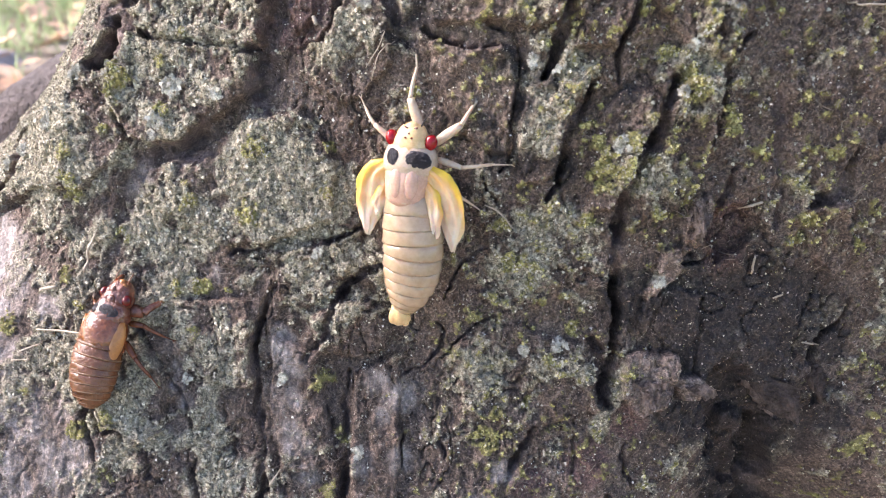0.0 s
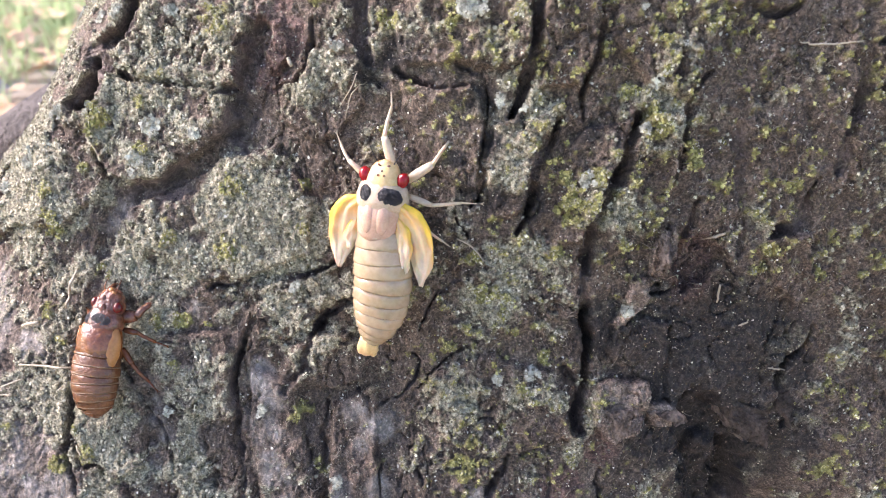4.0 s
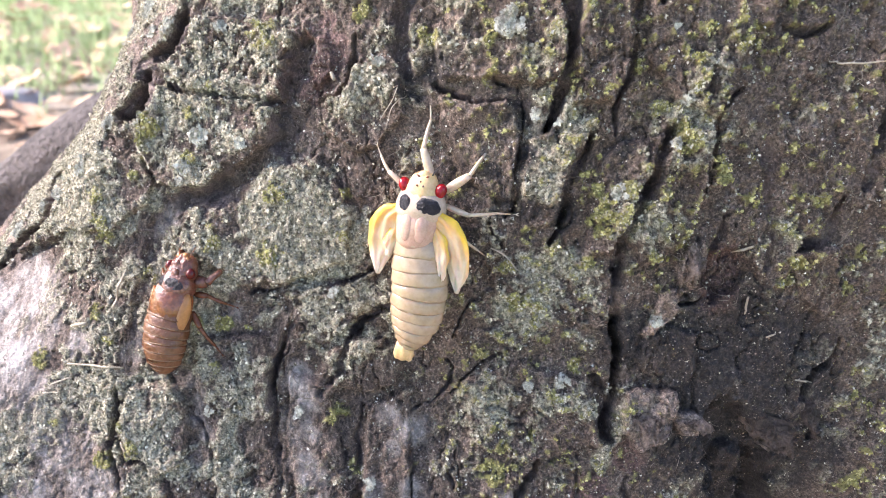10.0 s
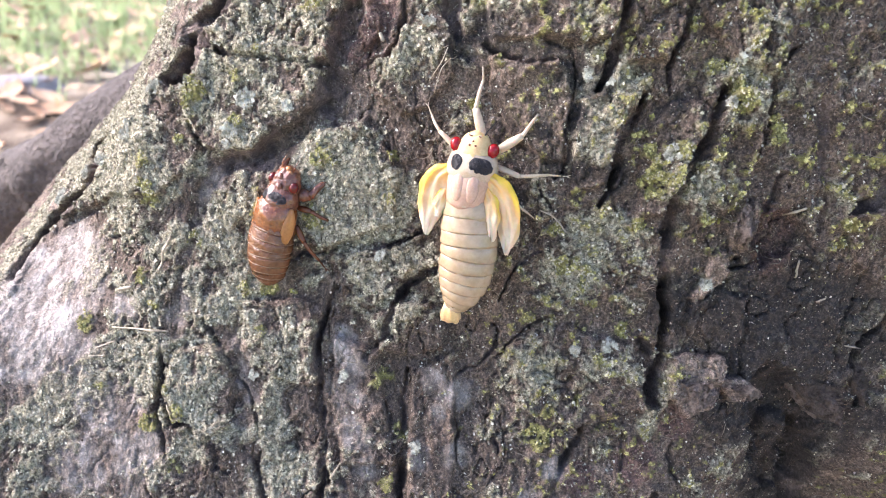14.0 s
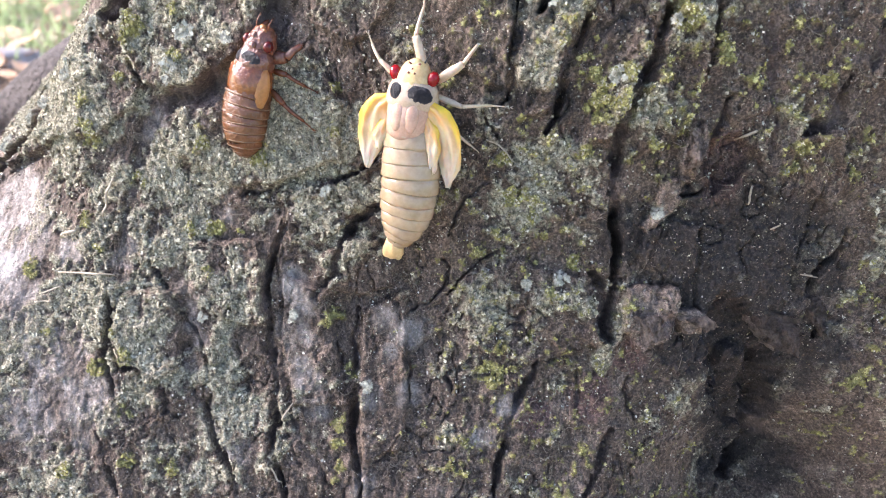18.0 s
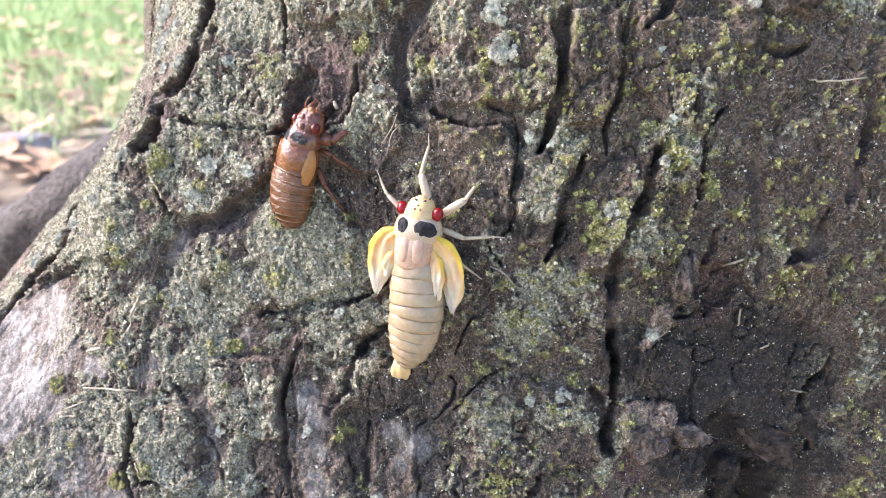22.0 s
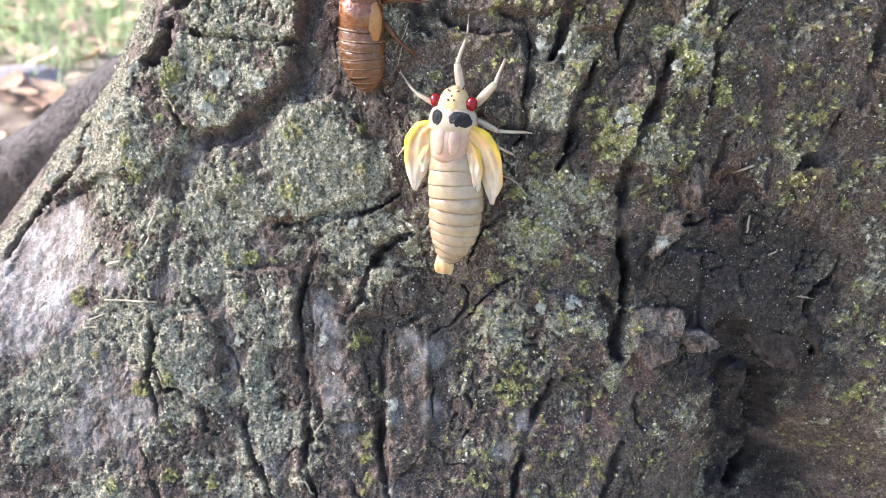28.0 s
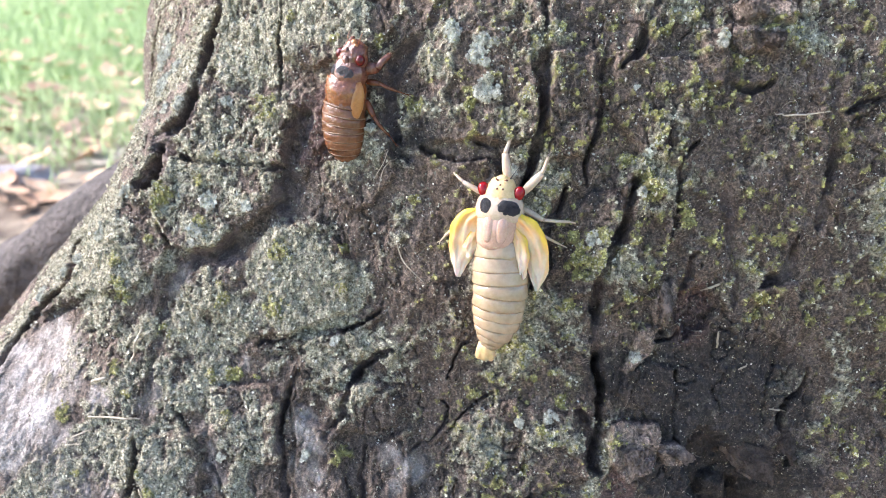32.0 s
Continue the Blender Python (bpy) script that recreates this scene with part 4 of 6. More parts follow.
def blade_spot(rs):
    d, a = 0.45 + 3.2 * rs.random() ** 0.8, math.radians(rs.gauss(122, 22))
    x, y = 0.1 + d * math.cos(a), 0.2 + d * math.sin(a)
    tuft = noise.noise((x * 4, y * 4, 3.0)) + 0.25 * noise.noise((x * 15, y * 15, 1.0))
    if tuft + min((d - 0.55) * 0.6, 0.45) < rs.uniform(-0.1, 0.4):
        return None
    h = rs.uniform(0.02, 0.055)
    return pose(x, y, -0.012, rs.uniform(-25, 25), rs.uniform(-25, 25), rs.uniform(0, 360)) @ Matrix.Diagonal((rs.uniform(0.002, 0.0045), h, h, 1))


scattered("grass", 44000, blade_spot, BLADE, GRASS, "short bright green lawn grass in tufts", "grass", 5)

LEAFSHAPE = ([(0, -1, 0.1), (0.35, -0.5, 0), (0.5, 0, 0.08), (0.3, 0.6, 0.02), (0, 1, 0.2), (-0.32, 0.55, 0), (-0.5, 0, 0.12), (-0.3, -0.55, 0), (0, 0, -0.06)],
             [(i, (i + 1) % 8, 8) for i in range(8)])


def leaf_spot(rs):
    d, a = 0.27 + abs(rs.gauss(0, 0.85)), rs.uniform(0, 2 * math.pi)
    x, y = 0.13 + d * math.cos(a), 0.25 + d * math.sin(a)
    s = rs.uniform(0.008, 0.026)
    return pose(x, y, 0.002 + rs.uniform(0, 0.008) + 0.008 * min(1, max(0, d - 0.6) * 3), rs.uniform(-20, 20), rs.uniform(-20, 20), rs.uniform(0, 360)) @ Matrix.Diagonal((s, s, s, 1))


scattered("leaf_litter", 6000, leaf_spot, LEAFSHAPE, LEAF, "curled dry tan leaves lying on the soil", "leaf litter", 8)


def stone_mesh(seed, sx, sy, sz):
    bm = bmesh.new()
    bmesh.ops.create_icosphere(bm, subdivisions=4, radius=1)
    for v in bm.verts:
        v.co *= 1 + 0.22 * noise.noise(v.co * 1.5 + Vector((seed, 0, 0))) + 0.06 * noise.noise(v.co * 6)
        v.co = Vector((v.co.x * sx, v.co.y * sy, v.co.z * sz))
    me = bpy.data.meshes.new("stone")
    bm.to_mesh(me)
    bm.free()
    me.materials.append(PALE_STONE)
    me.polygons.foreach_set("use_smooth", np.ones(len(me.polygons), bool))
    return me


PALE_STONE = simple("pale_stone", (0.26, 0.24, 0.23), (0.50, 0.47, 0.46), 0.8, 30, 0.002)
for sx, x, y, turn in ((0.045, -0.44, 0.66, 12), (0.035, -0.55, 0.72, -20), (0.03, -0.35, 0.92, 40), (0.025, -0.30, 0.60, 70)):
    stone = tagged(new("stone", stone_mesh(x, sx, sx * 0.45, sx * 0.28)), "pale grey stone half sunk in the soil", "stone", "stones by the tree")
    stone.matrix_world = pose(x, y, 0.003, 0, 0, turn)


# ---- lichen, crumbs and fibres on the bark ----
def flake_field(name, count, weight, small, large, mat, label, category, seed, lift=0.05, tilt=0.2, sides=8):
    """Many little lobed scales, laid where the weight is high."""
    rs = np.random.RandomState(seed)
    p = np.clip(weight, 0, None).ravel()
    at = rs.choice(p.size, count, p=p / p.sum())
    x = FX.ravel()[at] + rs.uniform(-0.1, 0.1, count)
    z = FZ.ravel()[at] + rs.uniform(-0.1, 0.1, count)
    y = bark_base(x, z) - RELIEF.ravel()[at]
    size = small + (large - small) * rs.rand(count) ** 2 * (0.35 + 0.65 * np.clip(p[at] * 1.6, 0, 1))
    nrm = np.stack([rs.normal(0, tilt, count) - 0.15, -np.ones(count), rs.normal(0, tilt, count) - 0.25], -1)
    nrm /= np.linalg.norm(nrm, axis=1, keepdims=True)
    a = np.cross(nrm, np.array([0.3, 0.1, 1.0]))
    a /= np.linalg.norm(a, axis=1, keepdims=True)
    b = np.cross(nrm, a)
    ang = (np.arange(sides)[None] + rs.uniform(-0.42, 0.42, (count, sides))) * (2 * np.pi / sides) + rs.uniform(0, 6, (count, 1))
    rad = size[:, None] * rs.uniform(0.5, 1.35, (count, sides))
    rad[:, ::2] *= rs.uniform(0.25, 1.0, (count, (sides + 1) // 2))
    cup = size[:, None] * rs.uniform(-0.12, 0.2, (count, sides))
    mid = np.stack([x, y, z], -1) + nrm * lift
    ring = mid[:, None] + a[:, None] * (rad * np.cos(ang))[..., None] + b[:, None] * (rad * np.sin(ang))[..., None] + nrm[:, None] * cup[..., None]
    co = np.concatenate([mid[:, None], ring], 1).reshape(-1, 3) * MM
    base = np.arange(count)[:, None] * (sides + 1)
    k = np.arange(sides)
    tri = np.stack([np.broadcast_to(base, (count, sides)), base + 1 + k, base + 1 + (k + 1) % sides], -1).reshape(-1, 3).astype(np.int32)
    me = bpy.data.meshes.new(name)
    me.vertices.add(len(co))
    me.vertices.foreach_set("co", co.astype(np.float32).ravel())
    me.loops.add(tri.size)
    me.loops.foreach_set("vertex_index", tri.ravel())
    me.polygons.add(len(tri))
    me.polygons.foreach_set("loop_start", np.arange(0, tri.size, 3, dtype=np.int32))
    me.update()
    me.materials.append(mat)
    ob = tagged(new(name, me), label, category, kind="stuff")
    ob.matrix_world = BARK
    return ob


def island_material(name, roughness, *stops):
    m, nodes, links, shader = material(name, roughness)
    pick = nodes.new("ShaderNodeNewGeometry").outputs["Random Per Island"]
    where = nodes.new("ShaderNodeTexCoord").outputs["Object"]
    shader.inputs["Specular IOR Level"].default_value = 0.2
    fine = noise_node(nodes, links, where, 800, 4)
    col = ramp(nodes, links, pick, *stops)
    links.new(mixed(nodes, links, 0.9, col, ramp(nodes, links, fine, (0.34, (0.4, 0.4, 0.4)), (0.66, (1.45, 1.45, 1.45))), "MULTIPLY"), shader.inputs["Base Color"])
    return m


GREY_LICHEN = island_material("grey_lichen", 0.9, (0.0, (0.16, 0.143, 0.09)), (0.5, (0.44, 0.405, 0.28)), (0.9, (0.66, 0.62, 0.455)), (1.0, (0.80, 0.765, 0.60)))
WHITE_LICHEN = island_material("white_lichen", 0.9, (0.0, (0.36, 0.36, 0.28)), (1.0, (0.66, 0.65, 0.54)))
FLECK = island_material("pale_fleck", 0.9, (0.0, (0.26, 0.25, 0.18)), (0.6, (0.48, 0.47, 0.37)), (1.0, (0.74, 0.72, 0.62)))
YELLOW_LICHEN = island_material("yellow_lichen", 0.9, (0.0, (0.21, 0.195, 0.065)), (0.5, (0.40, 0.375, 0.13)), (1.0, (0.60, 0.565, 0.26)))
CRUMB = island_material("bark_crumb", 0.9, (0.0, (0.07, 0.05, 0.04)), (0.5, (0.20, 0.15, 0.11)), (0.8, (0.33, 0.265, 0.21)), (1.0, (0.48, 0.42, 0.35)))
flat = smooth(6, 14, np.minimum(np.minimum(FX - X0, X1 - FX), np.minimum(FZ - Z0, Z1 - FZ)))
flake_field("grey_lichen", 88000, flat * (FIELD["grey"] ** 1.3 + 0.04), 0.05, 0.34, GREY_LICHEN, "grey-green leafy lichen in ragged scales on bark", "lichen", 1)
flake_field("white_lichen", 10000, flat * FIELD["white"] ** 2, 0.08, 0.4, WHITE_LICHEN, "whitish leafy lichen rosettes on the bark", "lichen", 2)
flake_field("yellow_lichen", 22000, flat * (FIELD["yellow"] ** 1.3 + 0.0012), 0.06, 0.32, YELLOW_LICHEN, "yellow-green crusty lichen spots on the bark", "lichen", 3)
flake_field("lichen_flecks", 14000, flat * (1 - 0.5 * FIELD["grey"]) * (1 - FIELD["damp_shade"]) * (1 - FIELD["inner"]) * (0.15 + smooth(0.45, 0.65, fbm(FX / 3, FZ / 3, 41, 3))), 0.07, 0.3, FLECK, "tiny pale lichen flecks scattered over the bark", "lichen", 6, 0.08, 0.4, 6)
flake_field("bark_crumbs", 62000, flat * (1 - 0.8 * FIELD["grey"]) * (1 - 0.8 * FIELD["bare"]), 0.05, 0.24, CRUMB, "loose brown crumbs and scales of bark", "bark crumbs", 4, 0.06, 0.6, 5)


def fibres(name, count, seed, mat, label):
    rs = random.Random(seed)
    verts, faces = [], []
    for _ in range(count):
        x, z = rs.uniform(-72, 70), rs.uniform(-55, 45)
        j, i = int((z - Z0) / STEP), int((x - X0) / STEP)
        if FIELD["damp_shade"][j, i] > rs.uniform(0.1, 1.0):
            continue
        a, turn, length = rs.uniform(0, 6.28), rs.uniform(-3.2, 3.2), rs.uniform(0.5, 2.6)
        pts = []
        for k in range(6):
            pts.append((x, height(x, z) - 0.15 - 0.5 * math.sin(math.pi * k / 5) * rs.random(), z))
            x, z, a = x + length / 5 * math.cos(a), z + length / 5 * math.sin(a), a + turn / 5
        v, f = tube_data(pts, [0.02, 0.045, 0.055, 0.055, 0.04, 0.015], 4)
        o = len(verts)
        verts += v
        faces += [tuple(o + i for i in q) for q in f]
    ob = tagged(new(name, mesh_from(name, verts, faces, mat)), label, "fibres", kind="stuff")
    ob.matrix_world = BARK


FIBRE = simple("plant_fibre", (0.16, 0.13, 0.10), (0.40, 0.34, 0.26), 0.8, 300, 0.0001)
fibres("bark_fibres", 2200, 3, FIBRE, "fine curled pale plant fibres caught on the bark")


def straw(label, radius, *line, mat=STRAW, name="straw"):
    """A loose stalk that lies over the bark."""
    pts = [(p.x, height(p.x, p.z) - radius - p.y, p.z) for p in curve([(x, up, z) for x, z, up in line], 5)]
    n = len(pts)
    data = tube(name, pts, [radius * (0.5 + 0.5 * math.sin(math.pi * (0.15 + 0.7 * i / (n - 1)))) for i in range(n)], mat, 7)
    ob = tagged(new(name, data), label, name.replace("_", " "), "loose stalks on the bark")
    ob.matrix_world = BARK


straw("pale straw lying across a bare patch", .17, (-64.8, -18.0, 0.3), (-58.9, -18.1, 0.6), (-55.1, -18.3, 0.2))
straw("pale dry stalk leaning on the bark", .22, (-57.2, -9.2, 0.3), (-56.0, -5.6, 1.2), (-54.8, -3.3, 0.6))
straw("greenish white grass stem", .3, (-64.4, -12.0, 0.3), (-61.7, -11.5, 0.5))
straw("thin pale stalk on the bark", .13, (43.8, 25.7, 0.3), (46.0, 25.3, 0.5), (50.7, 25.4, 0.3))
straw("thin dry twig stuck to the bark", .15, (47.8, -17.7, 0.3), (49.8, -18.0, 0.5), (50.9, -18.3, 0.2))
straw("curved pale fibre over the bark", .12, (1.9, 1.4, 0.2), (3.9, 0.3, 0.7), (5.7, -1.7, 0.3))
straw("pale rootlet in a furrow", .17, (-56.0, -29.0, 0.4), (-54.6, -29.2, 0.6), (-53.6, -31.5, 0.4), (-52.4, -32.5, 0.2))
straw("white husk on the reddish bark", .32, (-21.2, 26.2, 0.3), (-20.7, 25.1, 0.3), name="husk")
straw("white husk in a dark hollow", .2, (35.9, 1.3, 0.4), (37.7, 2.1, 0.9), name="husk")
straw("crossed grey grass stalks", .07, (-14.1, 19.2, 0.4), (-12.3, 21.5, 1.0), (-11.4, 23.4, 0.5))
straw("crossed grey grass stalks", .07, (-13.3, 17.6, 0.4), (-12.2, 20.7, 1.2), (-10.2, 22.5, 0.4))
straw("short pale stalk on the bark", .13, (-67.3, -21.3, 0.3), (-64.1, -20.1, 0.4))
straw("short pale stalk on the bark", .13, (-68.3, -22.6, 0.3), (-65.5, -22.5, 0.3))
straw("curled pale fibre on the bark", .1, (-10.7, 9.7, 0.2), (-9.6, 6.6, 0.9), (-6.6, 3.4, 0.3))
straw("pale chip of wood on the bark", .17, (38.4, -5.1, 0.3), (38.5, -7.6, 0.4), name="wood_chip")
straw("pale chip of wood on the bark", .14, (42.2, -11.1, 0.3), (43.3, -10.5, 0.3), name="wood_chip")
straw("slim pale stalk by a furrow", .14, (-28.5, -39.8, 0.3), (-27.1, -37.7, 0.8))
straw("slim pale stalk by a furrow", .16, (-30.0, -47.2, 0.3), (-28.7, -50.6, 0.6))


def bark_flake(lift, lean, thick, seed, *corners, mat=None):
    """A loose plate of bark with a torn outline, standing a little off the trunk."""
    rs = random.Random(seed)
    cx, cz = sum(c[0] for c in corners) / len(corners), sum(c[1] for c in corners) / len(corners)
    edge = []
    for i, (ax, az) in enumerate(corners):
        bx, bz = corners[(i + 1) % len(corners)]
        for k in range(6):
            edge.append((ax + (bx - ax) * k / 6 + rs.uniform(-0.42, 0.42), az + (bz - az) * k / 6 + rs.uniform(-0.42, 0.42)))
    n, rings = len(edge), 9
    verts, faces = [], []
    ground = height(cx, cz)
    for layer, scale in enumerate((1.0, 0.74, 0.5)):
        sx, sz = rs.uniform(-0.12, 0.12) * layer * (edge[0][0] - cx), rs.uniform(-0.12, 0.12) * layer * (edge[0][1] - cz)
        out = [(cx + sx + (ex - cx) * scale + rs.uniform(-0.3, 0.3), cz + sz + (ez - cz) * scale * rs.uniform(0.85, 1.1)) for ex, ez in edge]
        o = len(verts)
        for deep in (0, 1):
            for r in range(rings + 1):
                s = r / rings
                for ex, ez in out:
                    x, z = cx + (ex - cx) * s, cz + (ez - cz) * s
                    rough = 0.8 * noise.noise((x * 0.5 + seed, z * 0.4, 1.0)) + 0.5 * noise.noise((x * 1.7, z * 0.8, seed)) + 0.3 * noise.noise((x * 5, z * 2, seed))
                    y = ground - lift - lean[0] * (x - cx) - lean[1] * (z - cz) - 0.42 * layer * thick
                    verts.append(Vector((x, y + 1.2 if deep else y - 0.5 * thick - rough, z)) * MM)
        half = (rings + 1) * n
        for r in range(rings):
            for k in range(n):
                k2 = (k + 1) % n
                a, b, c, d = o + r * n + k, o + r * n + k2, o + (r + 1) * n + k2, o + (r + 1) * n + k
                faces += [(a, b, c, d), (half + b, half + a, half + d, half + c)]
        for k in range(n):
            k2 = (k + 1) % n
            a, b = o + rings * n + k, o + rings * n + k2
            faces.append((a, b, half + b, half + a))
    part("bark_flake", mesh_from("bark_flake", verts, faces, mat or (DARK_FLAKE if seed % 2 else TORN), False), tree, "loose plate of bark with torn edges", BARK)


TORN = simple("torn_bark", (0.06, 0.044, 0.034), (0.42, 0.33, 0.265), 0.9, 420, 0.0012)
DARK_FLAKE = simple("dark_flaking_bark", (0.035, 0.027, 0.022), (0.19, 0.145, 0.115), 0.9, 500, 0.0012)
bark_flake(2.4, (.25, .15), 1.0, 1, (42.3, -24.1), (43.1, -22.7), (48.9, -24.9), (49.2, -27.4), (48.6, -30.7), (45.3, -28.7))
bark_flake(3.4, (.2, .1), .3, 12, (41.5, -23.9), (42.4, -23.6), (44.2, -26.3), (46.6, -28.9), (45.9, -29.5), (43.7, -27.8))
bark_flake(.5, (.05, .1), .8, 2, (23.4, -23.7), (25.0, -22.8), (28.2, -23.6), (28.1, -26.9), (25.7, -28.8))
bark_flake(.4, (.1, .1), .7, 4, (31.7, -24.1), (33.9, -23.6), (35.8, -25.1), (33.9, -26.2))
bark_flake(.6, (.05, .05), .8, 6, (28.9, 1.8), (30.1, 2.6), (31.0, -0.5), (29.9, -3.7), (28.8, -2.5))
bark_flake(.5, (0, .1), .9, 8, (38.1, 40.0), (41.6, 40.2), (41.9, 38.0), (38.8, 38.0))
bark_flake(.4, (0, .1), .8, 9, (39.6, 36.2), (44.6, 36.1), (43.8, 34.1), (40.4, 34.3))
bark_flake(.4, (0, .05), .8, 13, (49.8, -21.8), (51.3, -20.7), (53.2, -24.4), (52.3, -27.5))


# ---- the insects ----
def skin(name, dark, light, roughness=0.4, scale=300, depth=0.0001, soft=0.25, **more):
    m = simple(name, dark, light, roughness, scale, depth, 3.0, **more)
    shader = m.node_tree.nodes["Principled BSDF"]
    shader.inputs["Subsurface Weight"].default_value = soft
    shader.inputs["Subsurface Radius"].default_value = (1.0, 0.5, 0.25)
    shader.inputs["Subsurface Scale"].default_value = 0.0012
    return m


HEADCREAM = skin("head_cream", (0.60, 0.40, 0.17), (0.80, 0.60, 0.31), 0.31, 420, 0.00003, Coat_Weight=0.15)
BELLY = skin("abdomen_skin", (0.32, 0.228, 0.132), (0.49, 0.375, 0.240), 0.22, 160, 0.00002, Coat_Weight=0.3)
PALE = skin("pale_skin", (0.46, 0.345, 0.235), (0.64, 0.51, 0.375), 0.27, 420, 0.00006, Coat_Weight=0.15)
PINK = skin("pink_skin", (0.47, 0.285, 0.20), (0.63, 0.43, 0.32), 0.21, 420, 0.00006, Coat_Weight=0.15)
LEGSKIN = skin("leg_skin", (0.52, 0.40, 0.27), (0.72, 0.60, 0.44), 0.42)
RED_EYE = skin("red_eye", (0.20, 0.003, 0.006), (0.36, 0.008, 0.012), 0.1, soft=0.0)
INK = simple("black_patch", (0.006, 0.006, 0.009), (0.032, 0.034, 0.045), 0.42, 900, 0.0005)
AMBER = skin("amber_shell", (0.095, 0.024, 0.006), (0.34, 0.115, 0.03), 0.20, 180, 0.0003, Coat_Weight=0.7)
RUST = skin("rust_shell", (0.075, 0.020, 0.010), (0.27, 0.10, 0.05), 0.22, 250, 0.0004, Coat_Weight=0.7)
BROWN = skin("brown_shell", (0.075, 0.027, 0.010), (0.20, 0.083, 0.034), 0.26, 260, 0.0002, Coat_Weight=0.2)
ORANGE = skin("orange_pad", (0.30, 0.12, 0.03), (0.50, 0.24, 0.08), 0.28, 250)
NYMPHEYE = skin("dark_red_eye", (0.06, 0.004, 0.003), (0.17, 0.012, 0.008), 0.1, soft=0.0)
NYMPHLEG = skin("nymph_leg", (0.075, 0.022, 0.010), (0.20, 0.075, 0.030), 0.25, 300)


def flecked(m, colour):
    """Pale dusty flecks over a shell."""
    nodes, links = m.node_tree.nodes, m.node_tree.links
    shader = nodes["Principled BSDF"]
    old = shader.inputs["Base Color"].links[0].from_socket
    where = nodes.new("ShaderNodeTexCoord").outputs["Object"]
    spots = ramp(nodes, links, noise_node(nodes, links, where, 1600, 3), (0.66, (0, 0, 0)), (0.74, (0.6, 0.6, 0.6)))
    links.new(mixed(nodes, links, spots, old, colour), shader.inputs["Base Color"])


HEM = skin("pale_ring_edge", (0.085, 0.036, 0.013), (0.30, 0.17, 0.085), 0.35, 600, 0.0002)
flecked(BROWN, (0.30, 0.20, 0.11))


def wing_material():
    m, nodes, links, shader = material("soft_wing", 0.45)
    where = nodes.new("ShaderNodeTexCoord").outputs["Object"]
    fine = noise_node(nodes, links, where, 700, 4)
    col = ramp(nodes, links, attribute(nodes, "tint"), (0.0, (0.76, 0.67, 0.54)), (0.4, (0.80, 0.61, 0.39)), (0.66, (0.84, 0.50, 0.19)), (1.0, (0.83, 0.54, 0.05)))
    links.new(mixed(nodes, links, 0.35, col, ramp(nodes, links, fine, (0.3, (0.7, 0.66, 0.6)), (0.7, (1.1, 1.1, 1.1))), "MULTIPLY"), shader.inputs["Base Color"])
    shader.inputs["Subsurface Weight"].default_value, shader.inputs["Subsurface Scale"].default_value = 0.3, 0.001
    bump(nodes, links, fine, shader, 0.0002)
    return m


WING = wing_material()


def loft(name, rings, mat, sides=28, rough=0.0):
    """A body part from (y, height of its middle, half width, half thickness and, if it sways, its x) in mm."""
    pts = [(r[4] if len(r) > 4 else 0, r[0], r[1]) for r in rings]
    v, f = tube_data(pts, [(r[2], r[3]) for r in rings], sides)
    if rough:
        v = [p + Vector((0, 0, rough * MM * noise.noise(p / MM * 1.3))) for p in v]
    return mesh_from(name, v, f, mat)


def dome(y0, y1, z, a, b, tight=1.0, n=9):
    """Rings of a rounded form between y0 and y1."""
    out = []
    for i in range(n):
        s = -1 + 2 * i / (n - 1)
        k = max(0.06, (1 - abs(s) ** (2 * tight)) ** 0.5)
        out.append((y0 + (y1 - y0) * i / (n - 1), z, a * k, b * k))
    return out


def ball(name, mat, rx, ry, rz, detail=3):
    bm = bmesh.new()
    bmesh.ops.create_icosphere(bm, subdivisions=detail, radius=1)
    for v in bm.verts:
        v.co = Vector((v.co.x * rx, v.co.y * ry, v.co.z * rz)) * MM
    me = bpy.data.meshes.new(name)
    bm.to_mesh(me)
    bm.free()
    me.materials.append(mat)
    me.polygons.foreach_set("use_smooth", np.ones(len(me.polygons), bool))
    return me


def ragged(name, mat, rx, ry, rz, seed):
    """A flat wrinkled patch with an uneven outline."""
    me = ball(name, mat, rx, ry, rz, 4)
    for v in me.vertices:
        p = Vector(v.co) / MM
        k = 1 + 0.10 * noise.noise(p * 1.1 + Vector((seed, 0, 0))) + 0.05 * noise.noise(p * 3.5)
        v.co = Vector((p.x * k, p.y * k, p.z * (1 + 0.5 * noise.noise(p * 3.0 + Vector((0, seed, 0)))))) * MM
    return me


def at(x, y, z, rx=0, ry=0, rz=0):
    return pose(x * MM, y * MM, z * MM, rx, ry, rz)


def profile(table, y):
    return [float(np.interp(-y, [-r[0] for r in table], [r[k] for r in table])) for k in (1, 2, 3)]


